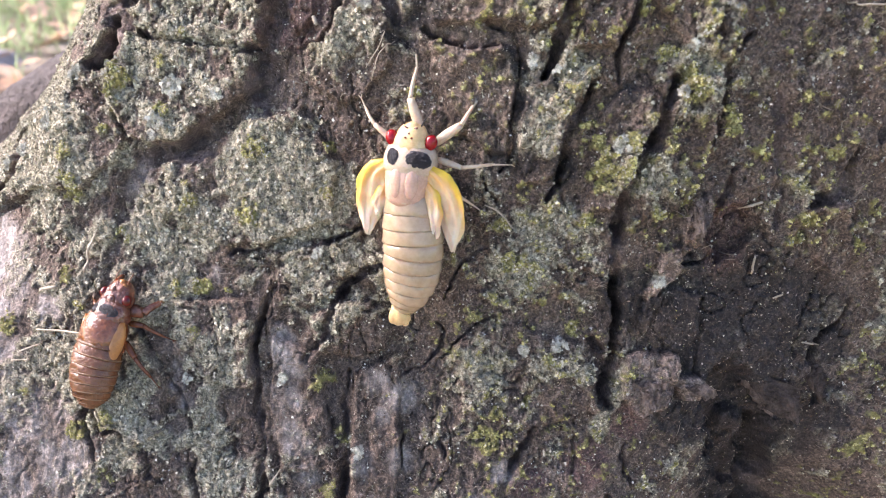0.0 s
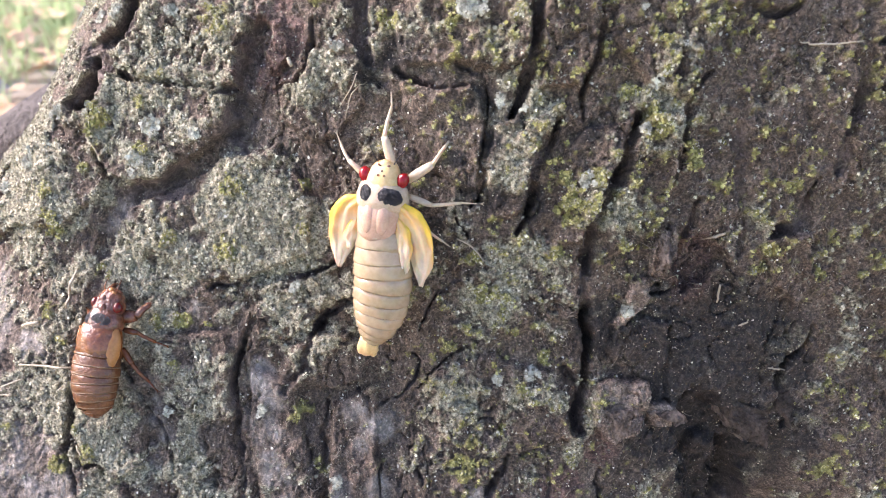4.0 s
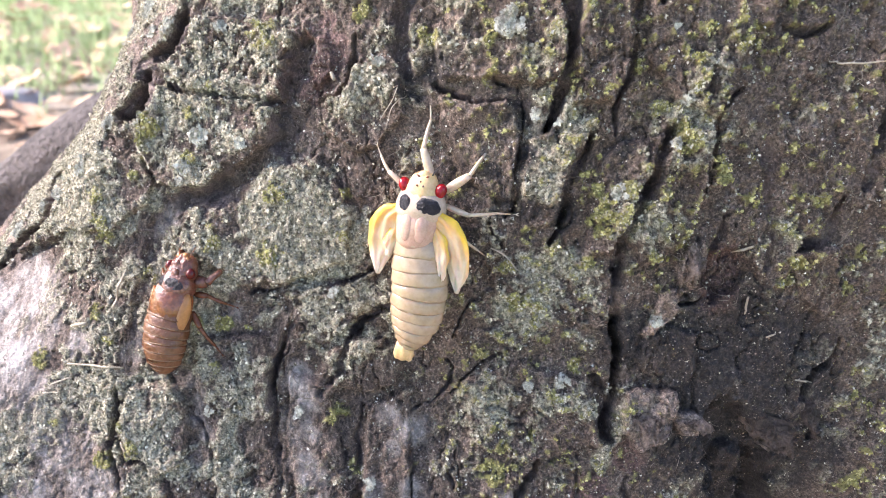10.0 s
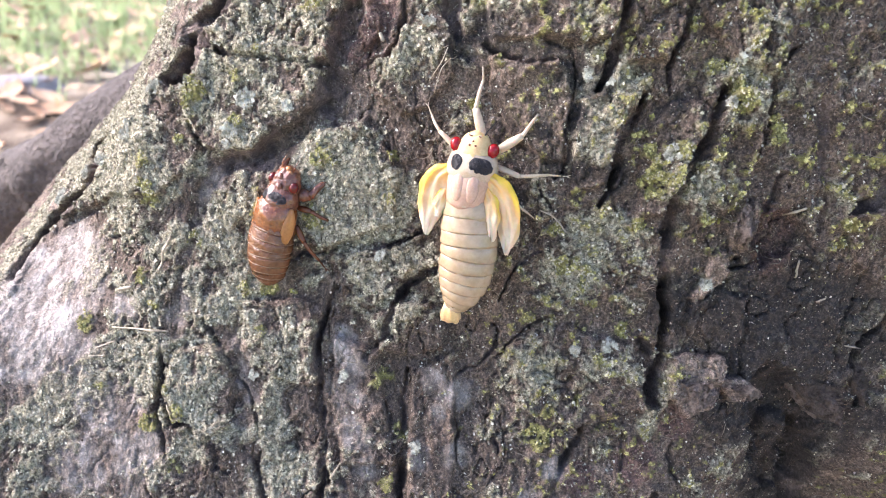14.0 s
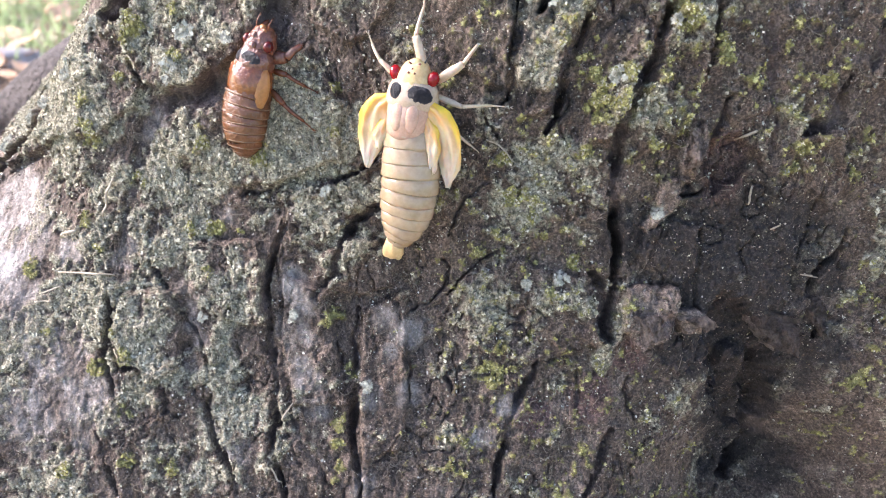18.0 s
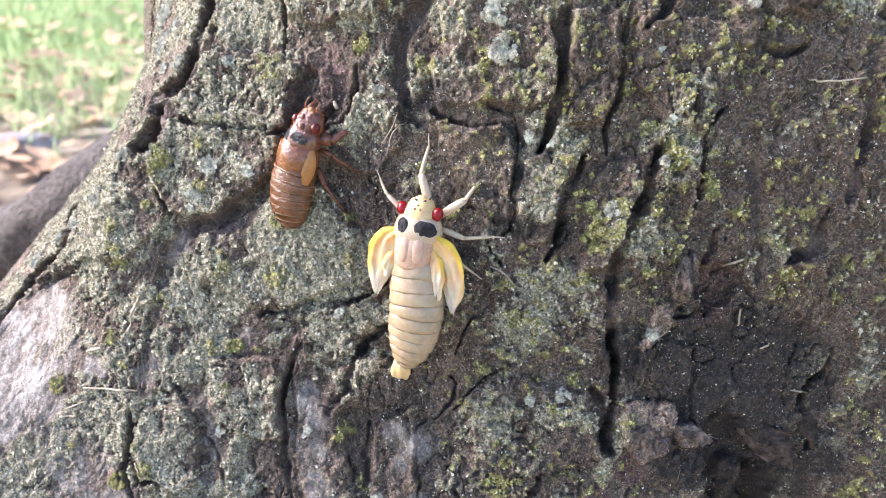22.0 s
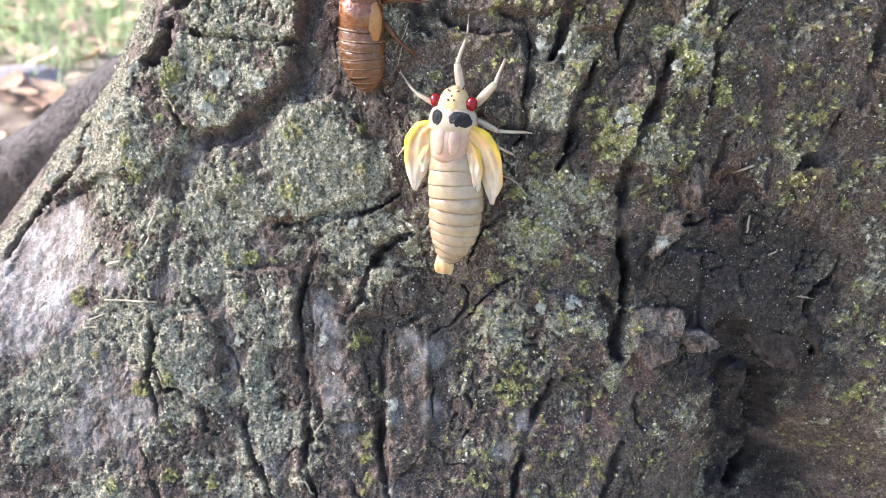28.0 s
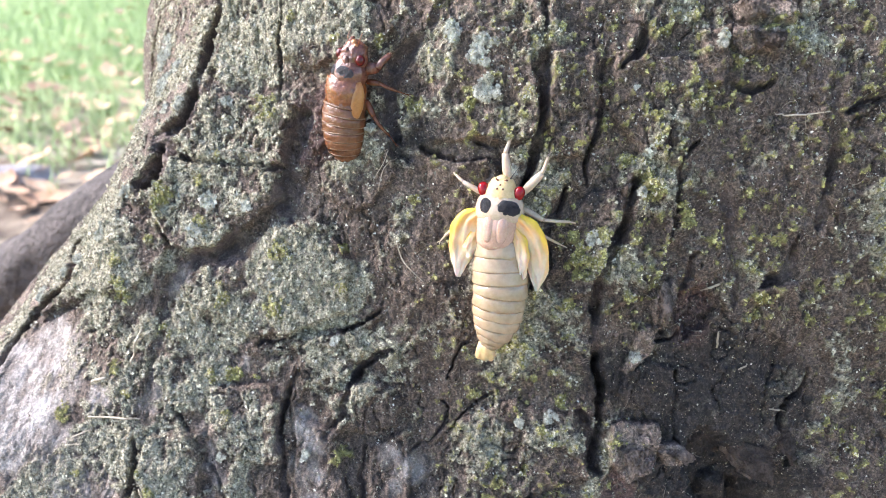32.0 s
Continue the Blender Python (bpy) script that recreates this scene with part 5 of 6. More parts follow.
def abdomen(parent, table, cuts, mat, label, seam=1.0, soft=0, edge=None, sway=((-20, 0), (20, 0))):
    """Overlapping rings, each with a raised hind edge."""
    for i in range(len(cuts) - 1):
        y0, y1 = cuts[i], cuts[i + 1]
        rings = []
        for s, k in ((-0.12, 0.84), (0.0, 0.90), (0.10, 0.955), (0.3, 0.985), (0.6, 1.01), (0.86, 1.03), (0.94, 1.025), (1.0, 0.985), (1.02, 0.90), (0.99, 0.84)):
            y = y0 + (y1 - y0) * s
            z, a, b = profile(table, y)
            k = 1 + (k - 1) * (seam * (0.3 if i < soft else 1) if s > -0.1 else 1)
            rings.append((y, z, a * k, b * k))
        rs = random.Random(7 * i + len(cuts))
        wide = 1 + rs.uniform(-0.018, 0.022)
        aside = [float(np.interp(r[0], [q[0] for q in sway], [q[1] for q in sway])) for r in rings]
        rings = [(y + rs.uniform(-0.03, 0.03), z, a * wide, b, x) for (y, z, a, b), x in zip(rings, aside)]
        part("abdomen_segment", loft("abdomen_segment", rings, mat, 36, 0.2), parent, label if i == 0 else "", pose(rs.uniform(-0.07, 0.07) * MM, 0, 0, 0, 0, rs.uniform(-0.5, 0.5)))
        if edge:
            hem = []
            for s, k in ((0.82, 1.0), (0.87, 1.022), (0.93, 1.026), (0.98, 1.012), (1.0, 0.97)):
                z, a, b = profile(table, y0 + (y1 - y0) * s)
                hem.append((y0 + (y1 - y0) * s, z, a * wide * k, b * k, float(np.interp(y0 + (y1 - y0) * s, [q[0] for q in sway], [q[1] for q in sway]))))
            part("ring_edge", loft("ring_edge", hem, edge, 36, 0.2), parent, "pale hind edge of the ring" if i == 0 else "")


def leg(parent, joints, radii, mats, feet=True, name="leg"):
    """Femur with its tibia and foot; turns about its first joint."""
    base = Vector(joints[0])
    rel = [Vector(j) - base for j in joints]
    seg = curve(rel[:2], 6)
    n = len(seg)
    swell = [radii[0] * (0.75 + 0.45 * math.sin(math.pi * min(1, 0.15 + 0.8 * i / (n - 1)))) for i in range(n)]
    femur = part(name, tube(name, seg, swell, mats, 12), parent, "", at(*base))
    seg = curve([rel[1], (rel[1] + rel[2]) / 2 + Vector((0, 0, 0.25)), rel[2]], 4)
    n = len(seg)
    part("tibia", tube("tibia", seg, [radii[1] * (1.15 - 0.35 * i / (n - 1)) for i in range(n)], mats, 10), femur)
    if len(rel) > 3:
        seg = curve(rel[2:], 5)
        n = len(seg)
        part("foot", tube("foot", seg, [radii[2] * (1.0 - 0.5 * i / (n - 1)) for i in range(n)], mats, 8), femur)
    if feet:
        end = rel[-1]
        d = (rel[-1] - rel[-2]).normalized()
        for s in (-1, 1):
            sidew = d.cross(Vector((0, 0, 1))) * s
            part("claw", tube("claw", [end, end + d * 0.35 + sidew * 0.18, end + d * 0.55 + sidew * 0.2 - Vector((0, 0, 0.2))], [0.09, 0.06, 0.015], mats, 6), femur)
    return femur


def wing(parent, name, line, widths, lean, outer, seed):
    """A soft crumpled wing: a lobe along the line, thick at its root and pleated."""
    mid = curve(line, 7)
    n, cols = len(mid), 15
    top, low, tint = [], [], []
    for i, p in enumerate(mid):
        u = i / (n - 1)
        d = (mid[min(i + 1, n - 1)] - mid[max(i - 1, 0)]).normalized()
        side = d.cross(Vector((0, 0, 1))).normalized()
        w = float(np.interp(u, np.linspace(0, 1, len(widths)), widths))
        for k in range(cols):
            v = -1 + 2 * k / (cols - 1)
            pleat = 0.13 * math.sin(v * 8 + u * 2 + seed) * (1 - u * 0.4) + 0.34 * noise.noise((u * 4, v * 2.5, seed)) + 0.10 * noise.noise((u * 13, v * 10, seed))
            lift = 0.55 * (1 - v * v) * (1 - 0.5 * u) + pleat * (1 - v * v * 0.6)
            q = p + side * (v * w) + Vector((0, 0, lift + lean * v * w))
            q += side * (0.22 * noise.noise((u * 6, k * 0.7, seed)) + 0.10 * noise.noise((u * 20, k * 2.0, seed))) + d * 0.3 * noise.noise((k * 0.8, u * 3, seed + 8.0))
            top.append(q * MM)
            low.append((q - Vector((0, 0, 0.12 + 0.5 * (1 - v * v)))) * MM)
            edge = max(0, v * outer)
            rim = min(1, max(0, (edge - 0.35) / 0.5))
            t = 0.36 + 0.40 * max(0, 1 - 1.6 * u) + 0.62 * rim * (1 - 0.75 * u ** 2) - 0.4 * max(0, u - 0.6) / 0.4
            tint.append(min(1, max(0, t + 0.25 * noise.noise((u * 4, v * 4, seed + 5.0)))))
    faces = []
    for i in range(n - 1):
        for k in range(cols - 1):
            a, b, c, d = i * cols + k, i * cols + k + 1, (i + 1) * cols + k + 1, (i + 1) * cols + k
            o = n * cols
            faces += [(a, b, c, d), (o + b, o + a, o + d, o + c)]
    o = n * cols
    ring = [k for k in range(cols)] + [i * cols + cols - 1 for i in range(1, n)] + [(n - 1) * cols + k for k in range(cols - 2, -1, -1)] + [i * cols for i in range(n - 2, 0, -1)]
    for i in range(len(ring)):
        a, b = ring[i], ring[(i + 1) % len(ring)]
        faces.append((b, a, o + a, o + b))
    me = mesh_from(name, top + low, faces, WING)
    me.attributes.new("tint", "FLOAT", "POINT").data.foreach_set("value", np.array(tint + tint, np.float32))
    return part(name, me, parent, "soft crumpled yellow and white wing")


def build_adult():
    thing = tagged(new("adult_cicada"), "freshly moulted cream cicada with red eyes clinging to bark", "cicada", "cicadas on the trunk")
    belly = [(5.6, 3.7, 3.3, 2.6), (3.4, 3.6, 3.75, 2.9), (1.0, 3.5, 4.1, 3.1), (-1.5, 3.4, 4.2, 3.15), (-4.5, 3.2, 4.0, 3.0), (-7, 2.9, 3.6, 2.7), (-9, 2.6, 2.95, 2.25), (-10.4, 2.3, 2.1, 1.7), (-11.4, 2.1, 1.25, 1.2)]
    abdomen(thing, belly, (5.2, 3.0, 0.9, -1.0, -2.9, -4.7, -6.4, -8.0, -9.4, -10.5, -11.3), BELLY, "beige banded abdomen ring", 0.9, 3, sway=((-11.6, 0.25), (-10.4, 0.6), (-9, 0.95), (-5, 1.25), (-1.5, 1.25), (2.2, 0.7), (5.6, 0.3)))
    part("tail_tip", loft("tail_tip", [(-10.8, 2.2, 1.2, 1.1), (-11.4, 2.2, 1.35, 1.2), (-12.2, 2.2, 1.5, 1.25), (-12.8, 2.1, 1.55, 1.15), (-13.3, 2.0, 1.2, 0.9), (-13.6, 1.9, 0.5, 0.5)], HEADCREAM, 22, 0.5), thing, "lumpy yellowish tail tip")
    for x in (-0.9, 0.1, 0.9):
        part("tail_lobe", ball("tail_lobe", HEADCREAM, 0.55, 0.6, 0.5, 2), thing, "", at(x, -13.1, 2.3))
    part("thorax", loft("thorax", [(4.2, 4.0, 2.5, 2.3), (5.0, 4.1, 2.95, 2.6), (6.5, 4.2, 3.1, 2.8), (8.0, 4.2, 3.2, 2.8), (9.2, 4.2, 3.15, 2.6), (10.0, 4.1, 2.9, 2.2)], PINK, 32, 0.15), thing, "smooth pinkish thorax")
    part("thorax_ridge", loft("thorax_ridge", dome(4.0, 5.6, 5.6, 1.7, 1.0), PALE, 20), thing, "pale raised cross ridge")
    for x in (-1.0, 1.0):
        part("thorax_lobe", ball("thorax_lobe", PINK, 0.95, 2.1, 0.5), thing, "", at(x, 7.2, 6.55, 0, x * 12))
    part("collar", loft("collar", [(8.5, 4.1, 3.3, 2.4), (8.8, 4.2, 3.55, 2.75), (9.8, 4.2, 3.6, 2.85), (11.0, 4.2, 3.35, 2.65), (11.8, 4.2, 2.9, 2.2)], PALE, 32, 0.12), thing, "whitish collar behind the head")
    for x, a in ((-1.75, 0.95), (1.6, 1.7)):
        part("black_patch", ragged("black_patch", INK, a, 1.15, 0.42, x), thing, "matt black patch on the collar", at(x, 10.35, 6.42, -6, x * 13, x * -4))
    part("head", loft("head", [(10.9, 4.3, 2.35, 1.9), (11.6, 4.4, 2.55, 2.1), (12.5, 4.4, 2.4, 2.05), (13.2, 4.3, 2.1, 1.75), (13.8, 4.1, 1.8, 1.4), (14.25, 3.9, 1.4, 1.05), (14.45, 3.8, 0.9, 0.6)], HEADCREAM, 30, 0.3), thing, "yellowish cream head")
    part("snout", ball("snout", HEADCREAM, 1.0, 0.9, 0.75), thing, "", at(0, 14.0, 4.7))
    for x in (-1, 1):
        part("eye", ball("eye", RED_EYE, 0.86, 1.08, 0.9), thing, "glossy deep red eye", at(2.58 * x, 12.5, 4.75, 0, 0, -18 * x))
        part("antenna", tube("antenna", curve([(1.1 * x, 14.4, 4.6), (1.7 * x, 15.4, 5.2), (2.5 * x, 16.6, 5.0)], 4), [0.12, 0.1, 0.08, 0.06, 0.05, 0.045, 0.04, 0.035, 0.03], INK, 6), thing, "thin dark antenna")
        part("brow", ball("brow", RUST, 0.34, 0.16, 0.14, 2), thing, "", at(0.62 * x, 14.15, 5.45, 0, 0, 25 * x))
    for x, y in ((0, 13.5), (-0.42, 12.95), (0.42, 12.95)):
        part("simple_eye", ball("simple_eye", RUST, 0.17, 0.17, 0.14, 2), thing, "", at(x, y, 6.42 - 0.3 * (y - 12.5)))
    wing(thing, "forewing", [(-2.6, 9.1, 4.9), (-4.1, 7.5, 4.9), (-4.8, 5.0, 4.4), (-5.1, 2.2, 3.8), (-5.3, -1.2, 3.2)], (0.9, 1.9, 2.35, 2.1, 1.5, 0.35), 0.10, 1, 1.0)
    wing(thing, "hind_wing", [(-2.5, 7.6, 4.4), (-3.3, 5.6, 4.5), (-3.7, 3.6, 4.6), (-3.8, 1.8, 4.1)], (0.5, 0.95, 1.1, 0.4), 0.1, 1, 2.3)
    wing(thing, "forewing", [(2.6, 9.1, 5.0), (4.4, 7.5, 5.0), (5.8, 4.9, 4.6), (6.5, 1.8, 4.1), (6.7, -1.5, 3.5)], (0.9, 1.7, 2.0, 1.9, 1.4, 0.3), -0.10, -1, 3.1)
    wing(thing, "hind_wing", [(2.5, 8.0, 4.6), (3.5, 5.8, 5.3), (4.1, 3.2, 5.4), (4.3, 0.2, 4.9)], (0.6, 1.15, 1.3, 0.6), -0.1, -1, 4.7)
    legs = [
        leg(thing, [(0.5, 13.6, 2.6), (-1.2, 17.6, 3.0), (-1.2, 21.5, 1.2), (-2.0, 24.0, 0.1)], (0.56, 0.27, 0.16), LEGSKIN, name="fore_leg"),
        leg(thing, [(2.8, 12.4, 3.0), (5.9, 15.1, 3.2), (7.2, 18.2, 1.2), (8.5, 20.2, -0.8)], (0.54, 0.25, 0.14), LEGSKIN, name="fore_leg"),
        leg(thing, [(-2.6, 11.4, 2.6), (-5.8, 13.6, 2.8), (-7.6, 15.4, 1.6), (-8.4, 16.6, 1.4)], (0.34, 0.22, 0.13), LEGSKIN, name="middle_leg"),
        leg(thing, [(3.0, 10.2, 2.6), (6.4, 9.5, 2.4), (10.0, 10.2, 0.6), (12.5, 10.4, -0.3)], (0.38, 0.24, 0.14), LEGSKIN, name="middle_leg"),
        leg(thing, [(-2.6, 8.6, 2.4), (-5.6, 6.0, 2.6), (-7.4, 3.4, 1.4), (-8.0, 2.2, 1.2)], (0.42, 0.28, 0.16), LEGSKIN, name="hind_leg"),
        leg(thing, [(2.8, 8.6, 2.2), (5.6, 6.0, 1.4), (7.9, 4.2, -0.5), (9.2, 3.3, -1.3)], (0.36, 0.22, 0.13), LEGSKIN, name="hind_leg"),
    ]
    return thing, legs


def build_nymph():
    thing = tagged(new("cicada_nymph"), "glossy amber-brown cicada nymph crawling up the bark", "cicada nymph", "cicadas on the trunk")
    belly = [(-3.4, 3.5, 3.35, 2.6), (-5.0, 3.5, 3.58, 2.8), (-7, 3.4, 3.70, 2.9), (-9.2, 3.2, 3.62, 2.75), (-11.0, 2.9, 3.30, 2.4), (-12.4, 2.6, 2.65, 1.95), (-13.4, 2.4, 1.75, 1.4), (-13.9, 2.3, 1.02, 0.9)]
    abdomen(thing, belly, (-3.8, -5.1, -6.5, -7.8, -9.1, -10.3, -11.4, -12.4, -13.2, -13.8), BROWN, "brown ridged abdomen ring", 0.34, edge=HEM, sway=((-14, -0.4), (-8, -0.75), (-3, -0.5)))
    part("tail_tip", loft("tail_tip", dome(-14.2, -13.2, 2.3, 0.8, 0.75), BROWN, 16), thing, "", at(-0.4, 0, 0))
    part("thorax", loft("thorax", [(-5.0, 3.5, 3.2, 2.45, -0.55), (-4.5, 3.6, 3.45, 2.75, -0.5), (-3.2, 3.7, 3.48, 2.85, -0.45), (-1.8, 3.75, 3.35, 2.75, -0.35), (-0.9, 3.7, 3.05, 2.45, -0.25), (-0.5, 3.6, 2.65, 2.2, -0.2)], AMBER, 40, 0.32), thing, "amber thorax with a wet shine")
    part("thorax_hump", loft("thorax_hump", dome(-4.3, -1.2, 5.75, 1.25, 0.85), AMBER, 20, 0.15), thing, "", at(-0.4, 0, 0))
    for x in (-1, 1):
        part("thorax_lobe", ball("thorax_lobe", AMBER, 0.8, 1.15, 0.5), thing, "", at(1.35 * x - 0.4, -2.1, 5.75, 0, 24 * x, 6 * x))
    turn = pose(0, 0, 0, 0, 0, -7)
    part("collar", loft("collar", [(-1.3, 3.6, 2.57, 2.2), (-1.05, 3.7, 2.86, 2.5), (-0.4, 3.75, 2.92, 2.6), (0.5, 3.7, 2.80, 2.45), (1.2, 3.6, 2.51, 2.2), (1.6, 3.5, 2.10, 1.8)], RUST, 32, 0.22), thing, "rust-brown collar with dark marks", turn)
    for x, a in ((-1.35, 0.62), (0.95, 1.4)):
        part("black_patch", ragged("black_patch", INK, a, 0.9, 0.3, x + 4), thing, "black patch on the collar", turn @ at(x, 0.2, 5.98 - 0.12 * x * x, -10, x * 20, -10))
    part("head", loft("head", [(0.9, 3.5, 2.04, 1.75), (1.6, 3.6, 2.33, 2.0), (2.5, 3.6, 2.39, 2.0), (3.3, 3.5, 2.16, 1.8), (4.0, 3.3, 1.80, 1.5), (4.5, 3.1, 1.34, 1.15), (4.75, 3.0, 0.70, 0.7)], RUST, 36, 0.55), thing, "rust-red head", turn)
    for k, (x, y, z, r) in enumerate(((0.1, 4.35, 4.3, 0.62), (-0.55, 4.05, 4.55, 0.5), (0.75, 4.0, 4.5, 0.48), (-0.2, 3.2, 5.2, 0.55), (0.9, 3.05, 5.0, 0.45), (-1.0, 2.9, 4.9, 0.5), (0.2, 1.9, 5.45, 0.6))):
        part("head_bump", ball("head_bump", ORANGE if k < 3 else RUST, r, r * 1.1, r * 0.7, 2), thing, "", turn @ at(x, y, z))
    for x in (-1, 1):
        part("eye", ball("eye", NYMPHEYE, 0.70, 0.84, 0.74), thing, "dark red shining eye", turn @ at(2.05 * x, 2.35, 4.35))
        part("antenna", tube("antenna", curve([(0.9 * x, 3.9, 3.9), (1.2 * x, 5.0, 4.4), (1.2 * x, 6.3, 4.0)], 4), [0.13, 0.12, 0.1, 0.09, 0.08, 0.07, 0.06, 0.05, 0.04], NYMPHLEG, 6), thing, "", turn)
        pad = loft("wing_pad", [(0.6, 0, 0.25, 0.2), (-0.2, 0, 0.65, 0.32), (-1.6, 0, 1.0, 0.4), (-3.2, -0.05, 1.0, 0.4), (-4.6, -0.15, 0.6, 0.28), (-5.4, -0.2, 0.14, 0.1)], ORANGE, 18, 0.12)
        part("wing_pad", pad, thing, "orange wing pad folded on the flank", at(3.2 * x - 0.4, -1.6, 4.5, 3, 60 * x, 1.5 * x))
    legs = [
        leg(thing, [(-1.3, 1.6, 2.4), (-2.2, 3.4, 2.4), (-2.0, 5.4, 1.2)], (0.62, 0.45, 0.22), NYMPHLEG, name="fore_leg"),
        leg(thing, [(1.7, 0.9, 2.4), (4.0, 0.9, 2.2), (5.2, 2.8, 0.8)], (0.85, 0.55, 0.26), RUST, name="fore_leg"),
        leg(thing, [(-2.2, -0.8, 2.2), (-3.9, 0.0, 2.2), (-5.8, 1.0, 1.2), (-6.8, 1.2, 0.6)], (0.40, 0.27, 0.15), NYMPHLEG, name="middle_leg"),
        leg(thing, [(2.3, -1.0, 2.2), (4.4, -0.9, 1.9), (6.6, -1.7, 0.2), (7.8, -2.0, -0.9)], (0.40, 0.27, 0.15), NYMPHLEG, name="middle_leg"),
        leg(thing, [(-2.4, -3.8, 2.2), (-4.5, -4.6, 2.4), (-6.2, -6.0, 1.2), (-6.9, -6.9, 0.6)], (0.42, 0.28, 0.15), NYMPHLEG, name="hind_leg"),
        leg(thing, [(2.4, -3.8, 2.2), (4.5, -5.6, 2.0), (6.6, -7.8, 0.1), (7.6, -8.9, -0.8)], (0.42, 0.28, 0.15), NYMPHLEG, name="hind_leg"),
    ]
    return thing, legs


adult, adult_legs = build_adult()
nymph, nymph_legs = build_nymph()


def stepping(part_ob, first, last, period, swing, phase):
    """Rows of a leg that swings to and fro about its joint between two times, and rests before and after."""
    rest = part_ob.matrix_basis.copy()
    rows = [(0, rest)]
    t = max(first, period / 4)
    k = 0
    while t < last:
        a = swing * math.sin(math.pi / 2 * (k + phase))
        rows.append((t, rest @ pose(0, 0, 0, 0.25 * abs(a), 0, a)))
        t, k = t + period / 4, k + 1
    return rows + [(32, rest @ pose(0, 0, 0, 0, 0, swing * math.sin(math.pi / 2 * (k + phase)) if last > 31 else 0))]


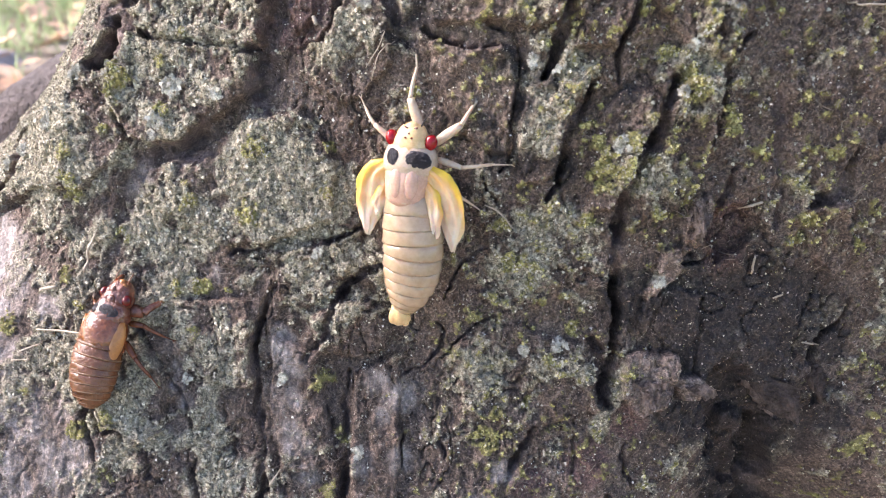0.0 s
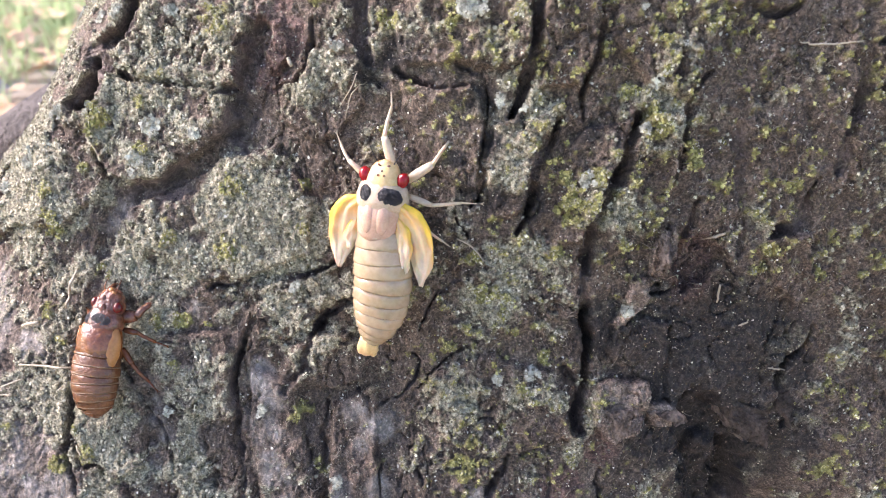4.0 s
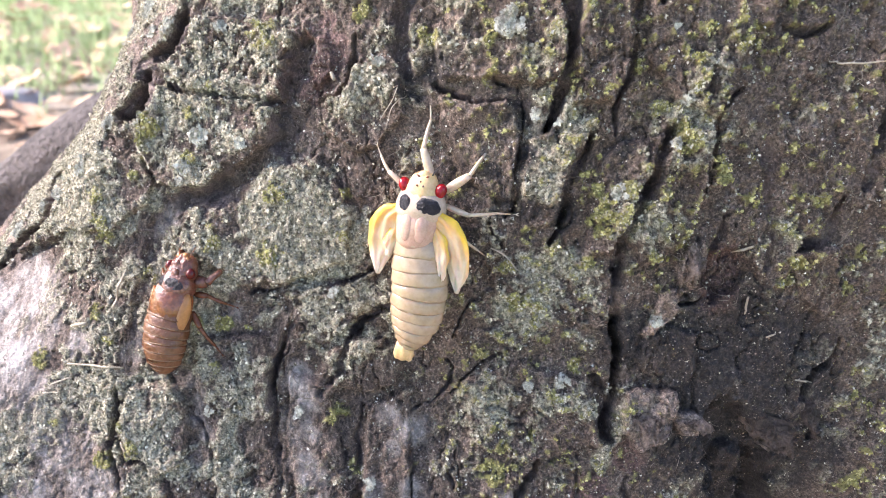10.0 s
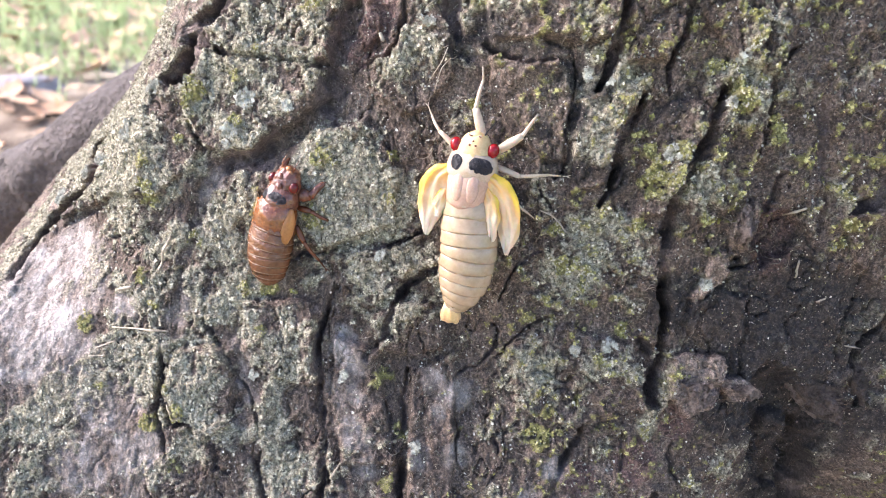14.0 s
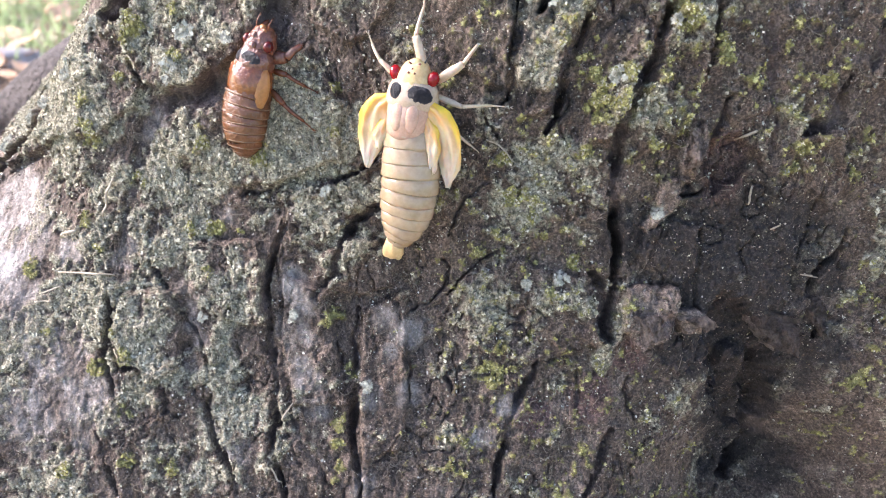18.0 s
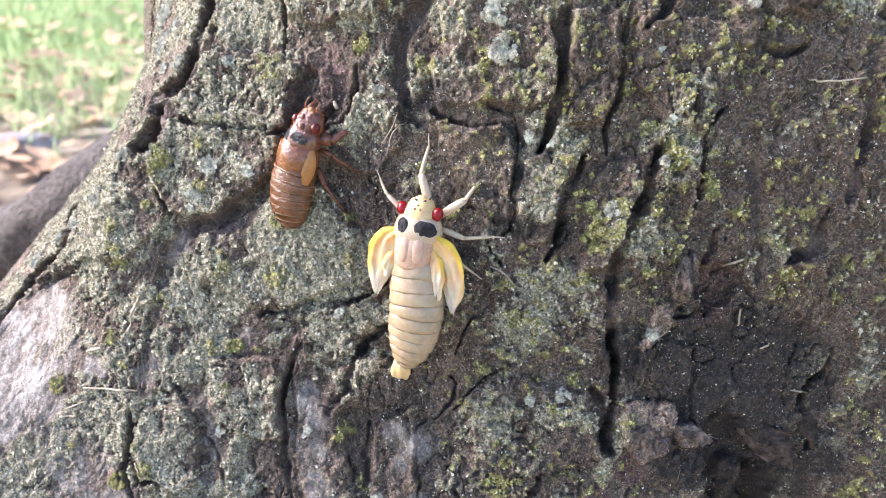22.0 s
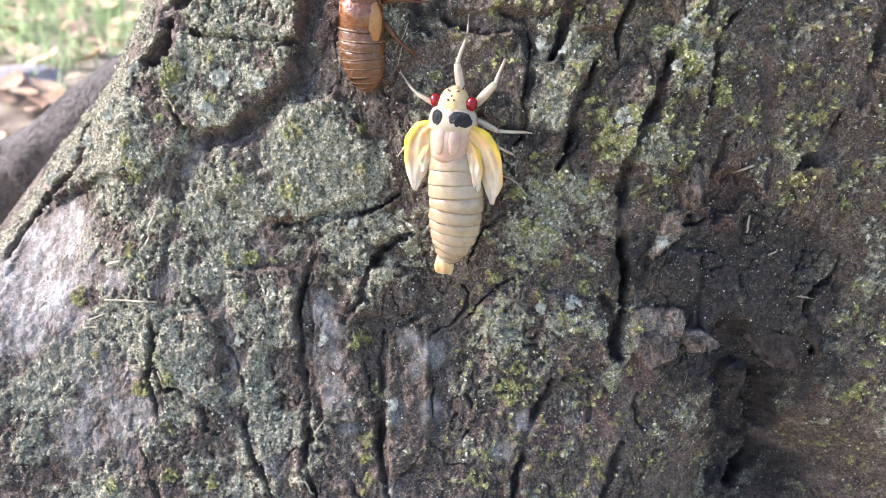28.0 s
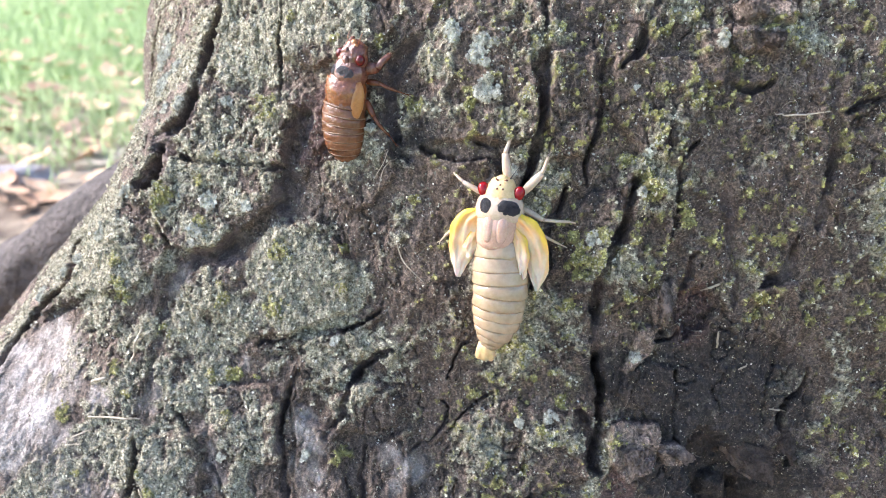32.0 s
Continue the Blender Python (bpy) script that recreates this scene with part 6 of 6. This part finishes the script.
def motions():
    walk(adult, [
        (0.0, on_bark(-7.55, -1.39, -7.3, 1.0, -4, -6)),
        (0.5, on_bark(-7.74, -1.44, -8.2, 1.0, -4, -6)),
        (1.0, on_bark(-7.62, -1.39, -7.5, 1.0, -4, -6)),
        (1.5, on_bark(-7.93, -1.26, -7.8, 1.0, -4, -6)),
        (2.0, on_bark(-8.00, -0.68, -8.6, 1.0, -4, -6)),
        (2.5, on_bark(-8.03, -0.85, -8.2, 1.0, -4, -6)),
        (3.0, on_bark(-7.92, -1.02, -8.9, 1.0, -4, -6)),
        (3.5, on_bark(-7.96, -1.12, -9.0, 1.0, -4, -6)),
        (4.0, on_bark(-8.11, -1.32, -9.8, 1.0, -4, -6)),
        (4.5, on_bark(-8.09, -1.45, -9.5, 1.0, -4, -6)),
        (6.5, on_bark(-8.07, -1.47, -9.6, 1.0, -4, -6)),
        (7.0, on_bark(-8.01, -1.39, -9.5, 1.0, -4, -6)),
        (7.5, on_bark(-7.99, -1.37, -9.5, 1.0, -4, -6)),
        (8.0, on_bark(-8.14, -1.40, -9.9, 1.0, -4, -6)),
        (8.5, on_bark(-8.00, -1.38, -9.6, 1.0, -4, -6)),
        (9.0, on_bark(-8.09, -1.38, -9.7, 1.0, -4, -6)),
        (9.5, on_bark(-8.00, -1.38, -9.8, 1.0, -4, -6)),
        (10.0, on_bark(-7.99, -1.33, -9.7, 1.0, -4, -6)),
        (10.5, on_bark(-7.94, -1.26, -9.6, 1.0, -4, -6)),
        (11.0, on_bark(-7.85, -1.23, -9.5, 1.0, -4, -6)),
        (11.5, on_bark(-7.89, -1.36, -9.8, 1.0, -4, -6)),
        (12.0, on_bark(-7.94, -1.28, -9.6, 1.0, -4, -6)),
        (12.5, on_bark(-7.92, -1.23, -9.5, 1.0, -4, -6)),
        (13.0, on_bark(-7.85, -1.25, -9.3, 1.0, -4, -6)),
        (13.5, on_bark(-7.81, -1.25, -9.6, 1.0, -4, -6)),
        (15.5, on_bark(-8.44, -1.39, -11.9, 1.0, -4, -6)),
        (16.0, on_bark(-8.41, -1.44, -11.4, 1.0, -4, -6)),
        (16.5, on_bark(-8.50, -1.46, -11.6, 1.0, -4, -6)),
        (17.0, on_bark(-8.40, -1.48, -11.7, 1.0, -4, -6)),
        (17.5, on_bark(-8.47, -1.48, -11.7, 1.0, -4, -6)),
        (18.0, on_bark(-8.38, -1.43, -11.5, 1.0, -4, -6)),
        (18.5, on_bark(-8.56, -1.52, -11.7, 1.0, -4, -6)),
        (19.0, on_bark(-8.42, -1.44, -11.6, 1.0, -4, -6)),
        (19.5, on_bark(-8.40, -1.45, -11.7, 1.0, -4, -6)),
        (20.0, on_bark(-8.56, -1.44, -11.9, 1.0, -4, -6)),
        (20.5, on_bark(-8.59, -1.45, -11.9, 1.0, -4, -6)),
        (21.0, on_bark(-8.79, -1.64, -10.8, 1.0, -4, -6)),
        (21.5, on_bark(-8.80, -1.57, -11.3, 1.0, -4, -6)),
        (22.0, on_bark(-8.77, -1.61, -11.3, 1.0, -4, -6)),
        (22.5, on_bark(-8.60, -1.66, -10.8, 1.0, -4, -6)),
        (23.0, on_bark(-8.66, -1.69, -10.8, 1.0, -4, -6)),
        (23.5, on_bark(-8.82, -1.64, -11.4, 1.0, -4, -6)),
        (24.0, on_bark(-8.63, -1.65, -10.9, 1.0, -4, -6)),
        (24.5, on_bark(-8.55, -1.70, -10.4, 1.0, -4, -6)),
        (26.5, on_bark(-7.08, -1.35, -8.6, 1.0, -4, -6)),
        (27.0, on_bark(-6.68, -0.62, -6.3, 1.0, -4, -6)),
        (27.5, on_bark(-5.63, 0.11, -7.8, 1.0, -4, -6)),
        (28.0, on_bark(-4.82, 0.62, -7.9, 1.0, -4, -6)),
        (28.5, on_bark(-3.11, 1.10, -6.0, 1.0, -4, -6)),
        (29.0, on_bark(-2.18, 0.55, -5.1, 1.0, -4, -6)),
        (29.5, on_bark(-1.10, 1.52, -7.7, 1.0, -4, -6)),
        (30.0, on_bark(0.00, 3.02, -11.6, 1.0, -4, -6)),
        (30.5, on_bark(1.71, 3.01, -12.4, 1.0, -4, -6)),
        (31.0, on_bark(2.40, 4.48, -11.0, 1.0, -4, -6)),
        (31.5, on_bark(3.26, 5.75, -11.4, 1.0, -4, -6)),
        (32.0, on_bark(4.99, 5.24, -9.0, 1.0, -4, -6)),
    ])
    walk(nymph, [
        (0.0, on_bark(-49.81, -15.44, -9.8, 1.0, -13, -9.1)),
        (0.5, on_bark(-48.95, -14.56, -8.3, 1.0, -13, -9.1)),
        (1.0, on_bark(-48.18, -13.99, -7.4, 1.0, -13, -9.1)),
        (1.5, on_bark(-48.46, -14.10, -6.3, 1.0, -13, -9.1)),
        (2.0, on_bark(-48.93, -13.95, -4.5, 1.0, -13, -9.1)),
        (2.5, on_bark(-49.37, -13.96, -1.8, 1.0, -13, -9.1)),
        (3.0, on_bark(-49.72, -14.24, -0.2, 1.0, -13, -9.1)),
        (3.5, on_bark(-48.33, -12.22, -1.2, 1.0, -13, -8.9)),
        (4.0, on_bark(-47.79, -11.34, -3.2, 1.0, -13, -8.7)),
        (4.5, on_bark(-47.46, -11.40, -5.2, 1.0, -13, -8.4)),
        (6.5, on_bark(-45.51, -8.09, -6.8, 1.0, -13, -7.5)),
        (7.0, on_bark(-44.53, -6.97, -7.5, 1.0, -13, -7.3)),
        (7.5, on_bark(-42.55, -6.55, -8.9, 1.0, -13, -7.1)),
        (8.0, on_bark(-42.61, -6.58, -10.0, 1.0, -13, -6.9)),
        (8.5, on_bark(-42.84, -5.67, -10.7, 1.0, -13, -6.6)),
        (9.0, on_bark(-43.07, -5.93, -11.7, 1.0, -13, -6.4)),
        (9.5, on_bark(-43.03, -5.52, -11.4, 1.0, -13, -5.1)),
        (10.0, on_bark(-43.32, -4.98, -10.6, 1.0, -13, -3.8)),
        (10.5, on_bark(-42.19, -3.41, -10.3, 1.0, -13, -2.5)),
        (11.0, on_bark(-41.79, -2.57, -8.9, 1.0, -13, -1.2)),
        (11.5, on_bark(-40.30, -0.91, -7.5, 1.0, -13, 0.1)),
        (12.0, on_bark(-39.19, 0.56, -8.4, 1.0, -13, 1.4)),
        (12.5, on_bark(-37.37, 2.38, -11.7, 1.0, -13, 2.7)),
        (13.0, on_bark(-36.57, 3.24, -14.5, 1.0, -13, 4)),
        (13.5, on_bark(-34.69, 2.81, -15.7, 1.0, -13, 3.2)),
        (15.5, on_bark(-32.87, 6.53, -18.2, 1.0, -13, -0.1)),
        (16.0, on_bark(-31.34, 7.56, -21.9, 1.0, -13, -0.9)),
        (16.5, on_bark(-30.66, 9.18, -22.2, 1.0, -13, -1.7)),
        (17.0, on_bark(-29.99, 10.64, -19.4, 1.0, -13, -2.6)),
        (17.5, on_bark(-29.37, 12.06, -17.0, 1.0, -13, -2.2)),
        (18.0, on_bark(-28.03, 13.03, -15.4, 1.0, -13, -1.9)),
        (18.5, on_bark(-27.49, 13.61, -13.2, 1.0, -13, -1.5)),
        (19.0, on_bark(-27.75, 14.25, -11.3, 1.0, -13, -1.2)),
        (19.5, on_bark(-27.08, 14.63, -13.1, 1.0, -13, -0.8)),
        (20.0, on_bark(-25.31, 16.84, -17.5, 1.0, -13, -0.5)),
        (20.5, on_bark(-24.10, 17.36, -19.7, 1.0, -13, -0.1)),
        (21.0, on_bark(-24.19, 18.22, -21.1, 1.0, -13, 0.2)),
        (21.5, on_bark(-23.75, 19.03, -21.6, 1.0, -13, 0.6)),
        (22.0, on_bark(-23.08, 20.84, -19.9, 1.0, -13, 0.9)),
        (22.5, on_bark(-21.76, 21.56, -17.7, 1.0, -13, 1.3)),
        (23.0, on_bark(-21.49, 22.31, -17.0, 1.0, -13, 1.6)),
        (23.5, on_bark(-22.18, 22.47, -17.7, 1.0, -13, 2.1)),
        (24.0, on_bark(-21.93, 23.67, -17.3, 1.0, -13, 2.5)),
        (24.5, on_bark(-21.17, 26.12, -13.9, 1.0, -13, 2.9)),
        (26.5, on_bark(-17.60, 27.56, -10.2, 1.0, -13, 4.6)),
        (27.0, on_bark(-19.43, 27.91, -9.0, 1.0, -13, 5)),
        (27.5, on_bark(-15.83, 28.20, -9.0, 1.0, -13, 5.4)),
        (28.0, on_bark(-15.24, 28.27, -10.0, 1.0, -13, 5.8)),
        (28.5, on_bark(-16.90, 28.00, -14.0, 1.0, -13, 6.2)),
        (29.0, on_bark(-16.16, 28.07, -19.3, 1.0, -13, 6.7)),
        (29.5, on_bark(-15.35, 28.19, -21.9, 1.0, -13, 7.1)),
        (30.0, on_bark(-14.84, 28.87, -22.6, 1.0, -13, 7.5)),
        (30.5, on_bark(-15.73, 30.73, -22.1, 1.0, -13, 7.5)),
        (31.0, on_bark(-15.03, 33.32, -20.0, 1.0, -13, 7.5)),
        (31.5, on_bark(-14.41, 33.78, -18.6, 1.0, -13, 7.5)),
        (32.0, on_bark(-14.09, 35.68, -19.3, 1.0, -13, 7.5)),
    ])
    for i, limb in enumerate(adult_legs):
        walk(limb, stepping(limb, 24.6, 32, 2.0, 11, (0, 2, 2, 0, 0, 2)[i]))
    for i, limb in enumerate(nymph_legs):
        walk(limb, stepping(limb, 0, 32, 1.3 + 0.1 * (i % 3), 10, (0, 2, 2, 0, 0, 2)[i]))


motions()
